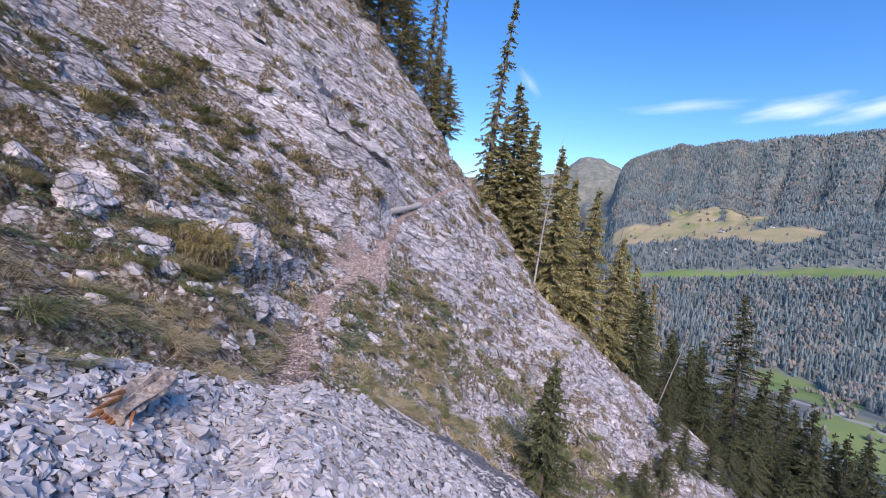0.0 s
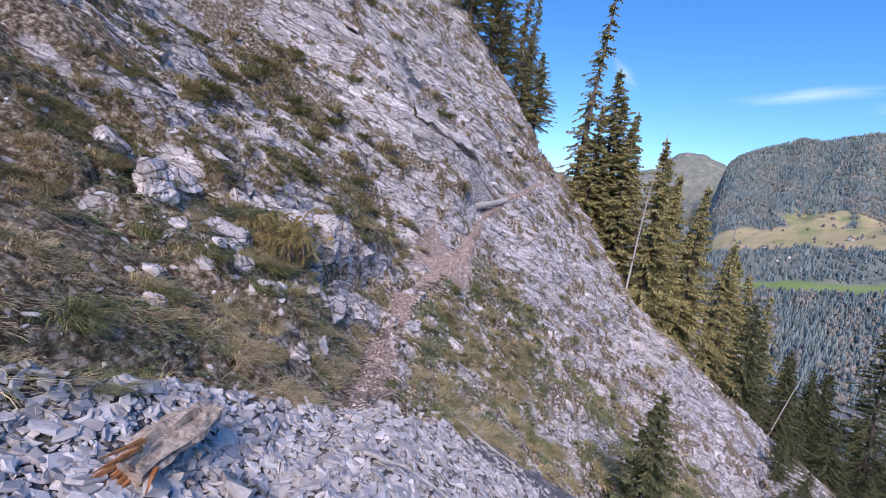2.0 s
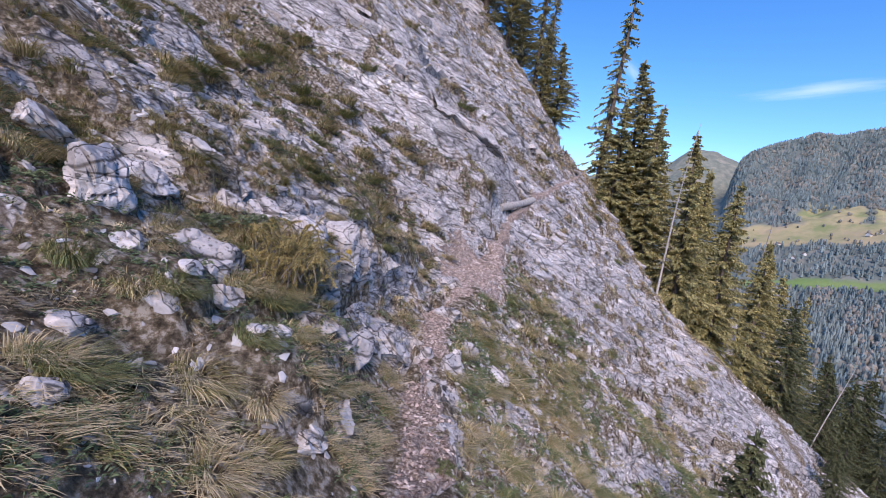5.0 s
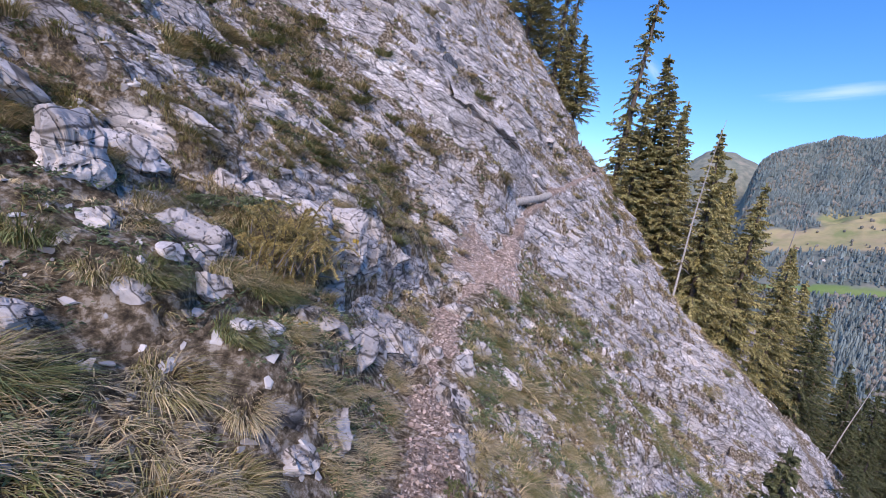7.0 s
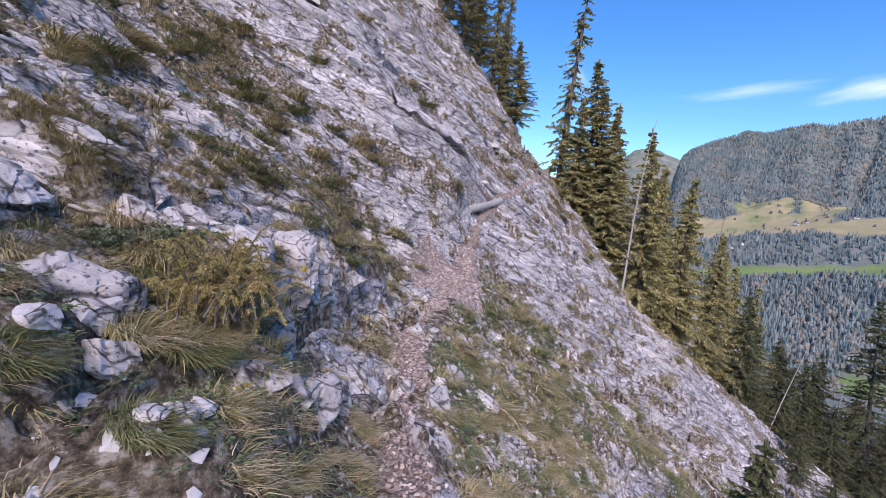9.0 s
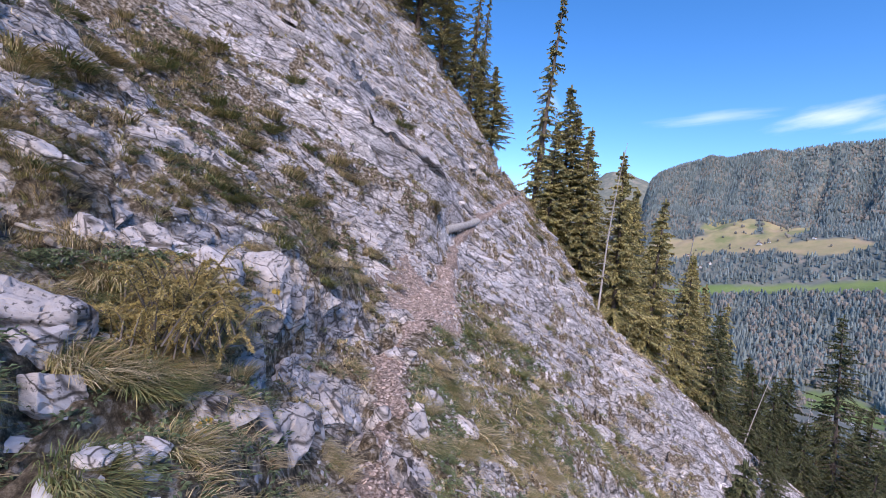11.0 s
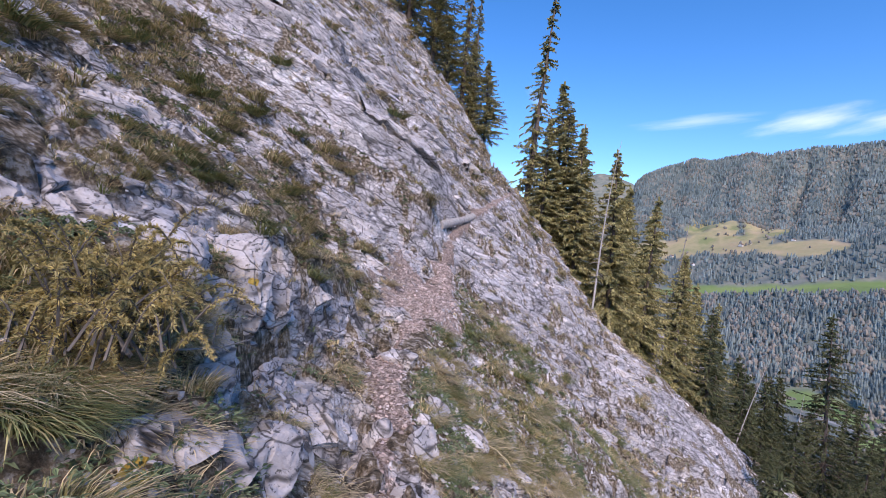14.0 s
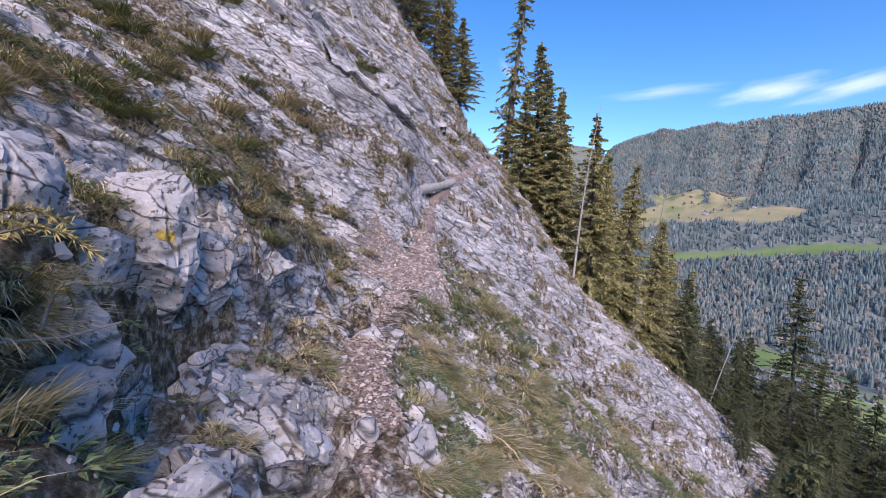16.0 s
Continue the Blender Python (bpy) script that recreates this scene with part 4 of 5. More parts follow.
rng = np.random.default_rng(5)
far_trees("forest_near", rng, 2600, 90, 700, 26, 78, 17, MAT_HAZY_FOREST, "dark spruce forest on the slope below the path", sides=6)
far_trees("forest_terrace", rng, 8500, 850, 1620, 30, 72, 18, MAT_HAZY_FOREST, "dense conifer forest below a green terrace")
far_trees("forest_bright", rng, 5200, 850, 1640, 30, 72, 15, MAT_HAZY_BROADLEAF, "bare brown autumn trees among the conifers", broad=True)
far_trees("forest_meadow", rng, 6500, 1690, 2500, 26, 66, 18, MAT_HAZY_FOREST, "conifer woods between hillside meadows")
far_trees("forest_ridge", rng, 11000, 2400, 3420, 33.6, 64, 22, MAT_HAZY_FOREST, "wooded flank of the opposite mountain", clear=False, sides=4)
far_trees("forest_ridge_brown", rng, 7000, 2350, 3350, 33.6, 64, 16, MAT_HAZY_BROADLEAF, "brown autumn woods on the mountain flank", clear=False, sides=4, broad=True)

far_trees("forest_hedges", rng, 200, 1950, 2450, 35, 56, 13, MAT_HAZY_BROADLEAF, "scattered trees and hedges on the dry meadows", clear=False, broad=True)
far_trees("forest_valley", rng, 700, 620, 1000, 48, 66, 7, MAT_HAZY_BROADLEAF, "brown autumn trees round the valley meadow", clear=False, broad=True)

# farmhouses on the opposite meadows
MAT_WALL = plain("pale_plaster", (0.60, 0.57, 0.52), (0.75, 0.72, 0.67), 0.4)
MAT_ROOF = plain("brown_roof", (0.14, 0.09, 0.07), (0.26, 0.18, 0.14), 0.4)
for az, d, w, turn in ((45.4, 2035, 16, 20), (46.2, 2050, 11, 60), (38.8, 1990, 12, 10), (40.2, 1850, 11, 40), (41.0, 1870, 12, 75), (39.6, 1830, 10, 20), (49.8, 2040, 12, 15), (57.5, 785, 9, 30)):
    x, y = d * math.sin(radians(az)), d * math.cos(radians(az))
    home = thing("farmhouse", pose(x, y, float(valley(np.array([d]), np.array([az]))[0]) - 1, 0, 0, turn), "small pale farmhouse with a brown gable roof on a meadow", "house", "farmhouses")
    h, e = w * 0.45, w * 0.42
    v = [(a * w / 2, b * e, c) for c in (0, h) for a, b in ((-1, -1), (1, -1), (1, 1), (-1, 1))] + [(-w / 2, 0, h + e * 0.8), (w / 2, 0, h + e * 0.8)]
    part("wall", (np.array(v), np.array([[0, 1, 5, 4], [1, 2, 6, 5], [2, 3, 7, 6], [3, 0, 4, 7]]), np.array([[4, 7, 8], [5, 9, 6]])), MAT_WALL, home)
    o = w / 2 + 0.8
    r = np.array([(-o, -e - 0.9, h - 0.6), (o, -e - 0.9, h - 0.6), (o, 0, h + e * 0.8 + 0.2), (-o, 0, h + e * 0.8 + 0.2), (o, e + 0.9, h - 0.6), (-o, e + 0.9, h - 0.6)])
    r = np.concatenate([r, r + (0, 0, 0.35)])
    part("roof", (r, np.array([[0, 1, 2, 3], [3, 2, 4, 5], [6, 9, 8, 7], [9, 11, 10, 8], [0, 6, 7, 1], [5, 4, 10, 11], [0, 3, 9, 6], [3, 5, 11, 9], [1, 7, 8, 2], [2, 8, 10, 4]])), MAT_ROOF, home)

# ---- boulders along the path ----
def on_hill(x, y, lift=0.0):
    return (x, y, float(hill(np.array([x]), np.array([y]))[0][0]) + lift)


boulder("boulder", (-2.42, 2.72, 1.5), (0.19, 0.22, 0.42), (-8, -24, 15), 4, "tall pale limestone block with black pits in the turf", MAT_BOULDER)
boulder("boulder", (-1.80, 3.0, 0.95), (0.29, 0.21, 0.25), (0, 16, 10), 9, "squat grey limestone boulder with dark cracks in the grass", MAT_BOULDER)
boulder("boulder", (-1.36, 4.72, 0.60), (0.36, 0.50, 0.62), (0, 8, 6), 91, "broad jointed limestone face beside the shrub", MAT_BOULDER, group="outcrops above the path")
boulder("boulder", (-1.20, 4.32, 0.55), (0.25, 0.34, 0.42), (0, 10, 4), 95, "pitted limestone face with dark hollows above the path", MAT_BOULDER, group="outcrops above the path")
boulder("boulder", (-1.10, 3.98, 0.36), (0.24, 0.28, 0.34), (0, 14, 20), 97, "broad grey limestone block at the foot of the outcrop", MAT_BOULDER, group="outcrops above the path")
boulder("boulder", (-1.40, 4.28, 1.0), (0.24, 0.28, 0.34), (-10, 18, 12), 92, "smooth pale limestone shoulder beside the yellow shrub", MAT_BOULDER, group="outcrops above the path", cuts=12)
boulder("boulder", (-0.98, 3.27, 0.47), (0.25, 0.21, 0.22), (0, 20, 16), 28, "low rounded limestone boulder with a yellow blaze", MAT_BOULDER, group="rocks of the path")
boulder("boulder", (-0.72, 3.72, 0.06), (0.26, 0.30, 0.30), (4, 18, 10), 33, "broad pitted limestone block beside the path", MAT_BOULDER, group="rocks of the path")
boulder("boulder", (-0.80, 3.42, 0.24), (0.2, 0.2, 0.24), (0, 16, 40), 96, "pale jointed limestone block beside the path", MAT_BOULDER, group="rocks of the path")
boulder("boulder", (-0.44, 5.02, -0.22), (0.38, 0.26, 0.22), (0, 20, 24), 35, "flat cracked limestone ledge crossing the path", MAT_BOULDER, group="rocks of the path")
boulder("boulder", (-0.62, 4.25, -0.05), (0.26, 0.24, 0.20), (0, 14, 30), 94, "pitted limestone block with dark cracks beside the path", MAT_BOULDER, group="rocks of the path")
for x, y, lift, size, turn, seed, label in (
    (-2.6, 4.3, 0.05, (0.36, 0.2, 0.12), (0, 16, -6), 12, "long pale limestone ledge above the turf"),
    (-2.15, 4.2, 0.02, (0.26, 0.2, 0.16), (8, 24, -10), 15, "jointed pale limestone ledge above the turf"),
    (-1.85, 4.35, -0.05, (0.24, 0.22, 0.24), (8, 8, 20), 16, "cracked limestone block below a pale ledge"),
    (-1.22, 5.15, -0.12, (0.30, 0.40, 0.46), (0, 10, 10), 22, "jointed limestone outcrop above the path"),
    (-0.98, 5.6, -0.12, (0.24, 0.35, 0.30), (10, 14, 15), 23, "broken limestone outcrop above the path"),
    (-0.72, 6.7, -0.05, (0.18, 0.34, 0.2), (0, 26, -14), 24, "leaning limestone slab beside the path"),
    (0.1, 5.3, -0.07, (0.15, 0.16, 0.2), (6, 0, 14), 36, "upright stone wedged in the path's edge"),
    (0.42, 5.15, -0.08, (0.24, 0.2, 0.26), (0, 6, 30), 37, "grey block at the path's outer edge"),
    (0.55, 5.75, 0.03, (0.09, 0.075, 0.08), (0, 20, 30), 38, "loose pale stone lying on the path"),
    (0.36, 7.15, -0.02, (0.30, 0.24, 0.16), (0, 10, 10), 39, "worn pale rock step in the path"),
    (-0.05, 7.2, -0.04, (0.16, 0.14, 0.14), (0, 0, 40), 40, "small grey rock beside a worn step"),
    (0.75, 6.3, -0.05, (0.16, 0.3, 0.2), (0, 30, 6), 41, "grey rock rib below the path"),
    (1.3, 6.6, -0.04, (0.22, 0.26, 0.2), (0, 30, 40), 42, "grey rock rib below the path"),
    (0.62, 4.4, -0.04, (0.14, 0.2, 0.15), (0, 25, 0), 43, "grey rock rib below the path"),
    (-0.52, 2.55, -0.03, (0.16, 0.2, 0.14), (0, 20, 5), 44, "grey rock at the path's inner edge"),
    (-0.62, 2.1, -0.02, (0.13, 0.16, 0.1), (0, 12, 60), 45, "grey rock at the path's inner edge"),
    (-1.55, 2.15, 0.02, (0.10, 0.07, 0.06), (0, 20, 30), 46, "pale loose stone lying in the grass"),
    (-1.15, 2.45, 0.0, (0.06, 0.05, 0.04), (0, 0, 50), 47, "small white stone lying in the turf"),
    (-2.1, 2.65, 0.0, (0.11, 0.08, 0.06), (0, 22, 20), 48, "pale loose stone lying in the grass"),
    (-1.95, 2.45, 0.0, (0.13, 0.1, 0.07), (10, 10, 70), 70, "flat pale stone half sunk in the turf"),
    (-1.6, 2.55, 0.02, (0.09, 0.12, 0.05), (0, 25, 10), 71, "flat pale stone half sunk in the turf"),
    (-0.95, 2.55, 0.02, (0.1, 0.06, 0.05), (0, 20, 80), 72, "white stone lying between tussocks"),
    (-1.06, 2.36, 0.03, (0.07, 0.05, 0.035), (15, 20, 10), 101, "white broken stone lying in a small heap"),
    (-1.0, 2.46, 0.03, (0.08, 0.045, 0.03), (0, 30, 40), 102, "white broken stone lying in a small heap"),
    (-0.95, 2.42, 0.02, (0.06, 0.06, 0.05), (25, 0, 70), 103, "white broken stone lying in a small heap"),
    (-0.93, 2.5, 0.03, (0.07, 0.04, 0.025), (0, 15, 0), 104, "flat white stone lying in a small heap"),
    (-1.12, 2.44, 0.02, (0.045, 0.04, 0.03), (0, 0, 20), 105, "small white stone lying in a small heap"),
    (-1.42, 2.7, -0.02, (0.16, 0.12, 0.13), (0, 18, 30), 106, "pale cracked rock below the squat boulder"),
    (-1.6, 2.82, 0.0, (0.14, 0.12, 0.12), (0, 12, 60), 107, "pale cracked rock below the squat boulder"),
    (-1.42, 1.25, 0.03, (0.1, 0.08, 0.06), (20, 10, 30), 73, "white stone lying between tussocks"),
    (-1.75, 1.75, 0.02, (0.14, 0.1, 0.07), (0, 25, 50), 74, "flat pale stone half sunk in the turf"),
    (-2.7, 3.6, 0.02, (0.3, 0.22, 0.14), (0, 24, 20), 75, "grey limestone slab breaking through the turf"),
    (-3.2, 3.1, 0.0, (0.26, 0.3, 0.2), (0, 24, 50), 76, "grey limestone slab breaking through the turf"),
    (0.95, 4.9, -0.04, (0.16, 0.22, 0.14), (0, 34, 20), 80, "grey rock rib below the path"),
    (1.5, 5.5, -0.04, (0.2, 0.26, 0.16), (0, 36, 30), 81, "grey rock rib below the path"),
    (1.1, 7.6, -0.04, (0.2, 0.3, 0.16), (0, 36, 20), 82, "grey rock rib below the path"),
    (2.0, 6.8, -0.04, (0.26, 0.3, 0.18), (0, 38, 40), 83, "grey rock rib below the path"),
    (0.5, 9.0, -0.05, (0.3, 0.3, 0.22), (0, 20, 30), 49, "dark-cracked rock step above the gravel bay"),
):
    boulder("boulder", on_hill(x, y, lift), size, turn, seed, label, MAT_BOULDER, group="rocks of the path" if seed > 30 else "outcrops above the path")

# ---- broken beds ----
def block_shape(rng):
    """A joint-bounded block about 1 long with a slanting, chipped top."""
    n = int(rng.integers(4, 7))
    a = (np.arange(n) + rng.uniform(-0.28, 0.28, n)) * 2 * np.pi / n
    r0 = rng.uniform(0.42, 0.6, n)
    wide, thick = rng.uniform(0.5, 0.85), rng.uniform(0.16, 0.34)
    ring = lambda k, h, tilt: np.stack([k * r0 * np.cos(a), k * wide * r0 * np.sin(a), h + tilt * r0 * np.cos(a) + rng.uniform(-0.03, 0.03, n)], -1)
    tilt = rng.uniform(-0.3, 0.3)
    v = np.concatenate([ring(1.0, -thick, 0), ring(rng.uniform(0.92, 1.05, n), thick * 0.6, tilt), ring(rng.uniform(0.68, 0.9, n), thick, tilt)])
    f = [[2 * n, 2 * n + i, 2 * n + i + 1] for i in range(1, n - 1)]
    for lvl in (0, n):
        for i in range(n):
            j = (i + 1) % n
            f += [[lvl + i, lvl + j, lvl + n + j], [lvl + i, lvl + n + j, lvl + n + i]]
    return v, np.array(f)


BLOCKS = [block_shape(np.random.default_rng(300 + i)) for i in range(14)]


def broken_beds(name, boxes, seed, label, proud=0.06, jitter=0.13, stretch=1.0):
    """Blocks that lie along the beds and stand a little proud of the bare rock, joined into one."""
    rng = np.random.default_rng(seed)
    xs, ys, sz = [], [], []
    for count, box, lo, hi, chance in boxes:
        x, y, z = scatter(rng, count, *box, lambda x, y, v, g, c: chance * smooth(0.5, 0.1, v) * (1 - g) * (1 - c) * smooth(-0.35, 0.25, fbm(x * 0.7, y * 0.7, 4.4, 2, 88)) * (1 - smooth(12.0, 12.6, y) * smooth(15.8, 15.0, y) * smooth(3.2, 2.4, x) * smooth(-1.8, -1.0, x)))
        xs.append(x), ys.append(y), sz.append(lo + (hi - lo) * rng.random(len(x)) ** 2)
    x, y, size = np.concatenate(xs), np.concatenate(ys), np.concatenate(sz)
    nrm = hill_normal(x, y, 0.25)
    z = hill(x, y)[0]
    bed = np.array([0.33, 0.05, 0.94])
    up = 0.5 * bed + 0.8 * nrm + rng.normal(0, jitter, nrm.shape)
    up /= np.linalg.norm(up, axis=1, keepdims=True)
    run = np.cross(bed, nrm) + rng.normal(0, 0.18, nrm.shape)
    side = np.cross(up, run)
    side /= np.linalg.norm(side, axis=1, keepdims=True)
    R = np.stack([np.cross(side, up), side, up], -1)
    scale = np.stack([stretch * size * rng.uniform(0.9, 1.5, len(x)), size * rng.uniform(0.7, 1.1, len(x)), size * rng.uniform(0.5, 1.0, len(x))], -1)
    kind = rng.integers(0, len(BLOCKS), len(x))
    vs, fs, n = [], [], 0
    centre = np.stack([x, y, z], -1) - nrm * (proud * size)[:, None]
    for i, (v, f) in enumerate(BLOCKS):
        pick = np.nonzero(kind == i)[0]
        p = np.einsum("nij,nvj->nvi", R[pick], v[None] * scale[pick][:, None]) + centre[pick][:, None]
        p += 0.05 * size[pick][:, None, None] * np.stack([vnoise(p[..., 0] * 9, p[..., 1] * 9, p[..., 2] * 9, 5 + k) for k in range(3)], -1)
        vs.append(p.reshape(-1, 3))
        fs.append((f[None] + (np.arange(len(pick)) * len(v))[:, None, None]).reshape(-1, 3) + n)
        n += len(pick) * len(v)
    return tagged(part(name, (np.concatenate(vs), np.concatenate(fs)), MAT_BOULDER), label, "rock", kind="stuff")


broken_beds("rock_beds_near", ((3600, (2.5, 8.5, -3.5, -0.35), 0.08, 0.30, 1.0), (2000, (2.5, 8.5, 0.3, 3.5), 0.06, 0.26, 0.9), (900, (3.0, 8.5, -0.4, 0.4), 0.05, 0.18, 0.8)), 51, "jointed limestone blocks breaking out of the slope", 0.17, 0.06, 1.3)
broken_beds("rock_beds", ((2600, (4, 13, -8, -3), 0.14, 0.36, 0.9), (1800, (8.5, 13, -3, -0.4), 0.12, 0.36, 1.0), (1600, (8, 13, 0.4, 6), 0.12, 0.36, 0.9)), 52, "jointed limestone beds across the slope", 0.16, 0.06, 1.3)
broken_beds("rock_beds_far", ((3400, (13, 26, -11, -0.3), 0.22, 0.75, 0.9), (2800, (13, 26, 0.3, 9), 0.22, 0.7, 0.9)), 53, "layered limestone beds of the slab", 0.13, 0.05, 1.7)

# ---- the overhung lip across the slab ----
def overhang(name, ends, seed, label):
    """A ragged rock lip that stands proud of the slab and shades the hollow beneath it."""
    k = np.linspace(0, 1, 90)
    x, y = np.interp(k, (0, 0.55, 1), [e[0] for e in ends]), np.interp(k, (0, 0.55, 1), [e[1] for e in ends])
    base = np.stack([x, y, land(x, y) + 0.08], -1)
    e = 0.6
    n = np.stack([(land(x - e, y) - land(x + e, y)) / (2 * e), (land(x, y - e) - land(x, y + e)) / (2 * e), np.ones(len(x))], -1)
    n /= np.linalg.norm(n, axis=1, keepdims=True)
    up = np.array([0, 0, 1]) - n * n[:, 2:3]
    up /= np.linalg.norm(up, axis=1, keepdims=True)
    swell = np.sin(np.pi * np.clip(k, 0.04, 0.96)) ** 0.5
    rows = []
    for i, (u, o) in enumerate(((0.8, -0.15), (0.5, 0.03), (0.25, 0.08), (0.08, 0.13), (0.0, 0.15), (-0.03, 0.10), (0.03, -0.08), (0.06, -0.55))):
        jag = 0.06 * fbm(k * 14, k * 0 + 0.4 * i, seed, 4, seed, 0.6)
        step = 0.03 * vnoise(np.floor(k * 17 + 0.3 * i), k * 0, seed)
        rows.append(base + up * (u + 0.7 * jag)[:, None] + n * ((o + 0.02 + (jag + step) * (o > 0)) * swell - 0.12 * (1 - swell))[:, None])
    v = np.stack(rows, 1)
    m = v.shape[1]
    q = np.arange(len(k) * m).reshape(len(k), m)
    faces = np.stack([q[:-1, :-1], q[1:, :-1], q[1:, 1:], q[:-1, 1:]], -1).reshape(-1, 4)
    return tagged(part(name, (v.reshape(-1, 3), faces), MAT_BOULDER), label, "rock")


overhang("rock_lip", ((-0.35, 13.38), (1.0, 14.35), (2.4, 15.85)), 5, "overhanging limestone lip with a dark hollow below it")

# ---- timber at the path's edge ----
a, b = Vector((2.2, 14.75, 1.92)), Vector((3.75, 16.75, 2.42))
t = np.linspace(0, 1, 9)
line = np.array([a.lerp(b, k) for k in t]) + np.stack([0.02 * np.sin(t * 5), 0 * t, 0.015 * np.sin(t * 7)], -1)
log = part("log", join([tube(line, 0.13 + 0.012 * np.sin(t * 9), 14)]), MAT_DEAD)
tagged(log, "weathered grey log laid along the path's edge", "log")

# ---- rotten wood and sticks on the scree ----
rng = np.random.default_rng(77)
chunk = thing("rotten_log", pose(*on_hill(-0.60, 0.0, 0.13), 0, -12, 78), "split weathered log with a rust-red broken end on the scree", "log")
u = np.linspace(0, 1, 24)
v, q, f = tube(np.stack([-0.2 + 0.5 * u, 0.02 * np.sin(4 * u), 0.02 * np.cos(3 * u)], -1), 0.098 * (0.6 + 0.4 * np.sin(u * 2.4 + 0.5)), 22)
grain = np.repeat(np.arange(24), 22), np.tile(np.arange(22), 24)
ridge = 1 + 0.42 * vnoise(grain[1] * 0.9, grain[0] * 0.12, 3.0) + 0.3 * vnoise(grain[1] * 2.1, grain[0] * 0.3, 5.0)
mid = np.repeat(np.stack([-0.2 + 0.5 * u, 0.02 * np.sin(4 * u), 0.02 * np.cos(3 * u)], -1), 22, 0)
part("sapwood", ((mid + (v - mid) * ridge[:, None]) * (1.0, 1, 0.8), q, f), MAT_OLDWOOD, chunk, "weathered grey-brown ridged outer wood")
pieces = []
for k in range(26):
    L, o, t = rng.uniform(0.1, 0.24), rng.normal(0, 0.045, 2), np.linspace(0, 1, 5)
    pieces.append(tube(np.stack([-0.12 - L * t, o[0] * (1 + 0.8 * t), o[1] * (1 + 0.8 * t) + 0.02], -1), 0.016 * (1 - 0.85 * t), 5))
part("heartwood", join(pieces), MAT_ROT, chunk, "rust-red splintered core")


def stick(pts, rad, label, name="stick", mat=MAT_TWIG):
    p = np.asarray(pts, float)
    t = np.linspace(0, 1, len(p))
    u = np.linspace(0, 1, 14)
    line = np.stack([np.interp(u, t, p[:, i]) for i in range(3)], -1) + 0.35 * rad * np.stack([np.sin(u * 17), np.cos(u * 13), np.sin(u * 11)], -1)
    return tagged(part(name, join([tube(line, rad * (1 - 0.55 * u), 7)]), mat), label, "stick")


stick([on_hill(0.25, 0.8, 0.1), on_hill(0.56, 0.88, 0.09), on_hill(0.95, 0.95, 0.08)], 0.016, "grey dry stick lying on the scree", mat=MAT_DEAD)
stick([on_hill(1.15, 3.0, 0.05), on_hill(1.6, 3.1, 0.05), on_hill(2.0, 3.0, 0.04)], 0.022, "pale broken branch at the edge of the scree", mat=MAT_DEAD)
stick([(-1.3, 3.5, 0.8), (-1.12, 3.65, 0.77), (-1.02, 3.72, 0.76), (-0.9, 3.83, 0.74), (-0.8, 3.95, 0.76)], 0.008, "bare grey branch sticking out of the shrub", "branch", MAT_DEAD)
stick([on_hill(-2.45, 3.9, 0.08), on_hill(-2.2, 3.95, 0.12)], 0.016, "bleached dead branch in the turf", mat=MAT_DEAD)
stick([on_hill(-1.9, 7.6, 0.05), on_hill(-1.6, 7.9, 0.05)], 0.018, "bleached stick on the slope", mat=MAT_DEAD)

stick([on_hill(7.3, 25.0, 0.25), on_hill(7.5, 24.3, 0.3), on_hill(7.7, 23.6, 0.2)], 0.13, "pale fallen trunk lying on the rim of the slab", "fallen_trunk", MAT_DEAD)
stick([on_hill(0.75, 4.35, 0.06), on_hill(0.95, 4.5, 0.1), on_hill(1.1, 4.75, 0.05)], 0.008, "thin dry twig on the slope below the path", "twig", MAT_DEAD)

# ---- yellow blazes ----
def blaze(x, y, z, rx, rz, seed, label):
    """A worn paint mark laid over the rock, as seen from the path."""
    k = np.arange(22)
    r = 1 + 0.25 * vnoise(k * 0.7, seed * 3.3)
    back = Vector((0.3, -0.9, 0.3)).normalized()
    side = Vector((0, 0, 1)).cross(back).normalized()
    rise = back.cross(side)
    ring = [(rx * q * math.cos(a), rz * q * math.sin(a)) for q, a in zip(r, k * 2 * np.pi / 22)]
    deps = bpy.context.evaluated_depsgraph_get()
    v = []
    for u, w in [(0, 0)] + ring + [(u / 2, w / 2) for u, w in ring]:
        ok, place, normal, *_ = scene.ray_cast(deps, Vector((x, y, z)) + side * u + rise * w + back * 0.5, -back)
        v.append(place + back * 0.006)
    inner = [[0, 23 + i, 23 + (i + 1) % 22] for i in range(22)]
    outer = [[1 + i, 1 + (i + 1) % 22, 23 + (i + 1) % 22, 23 + i] for i in range(22)]
    tagged(part("blaze", (np.array([p[:] for p in v]), np.array(outer), np.array(inner)), MAT_PAINT), label, "paint mark", "trail marks")


bpy.context.view_layer.update()
blaze(-1.03, 5.01, 0.94, 0.045, 0.03, 1, "worn yellow paint mark on the rock")
blaze(-0.93, 3.1, 0.5, 0.05, 0.035, 2, "worn yellow paint mark on a low boulder")

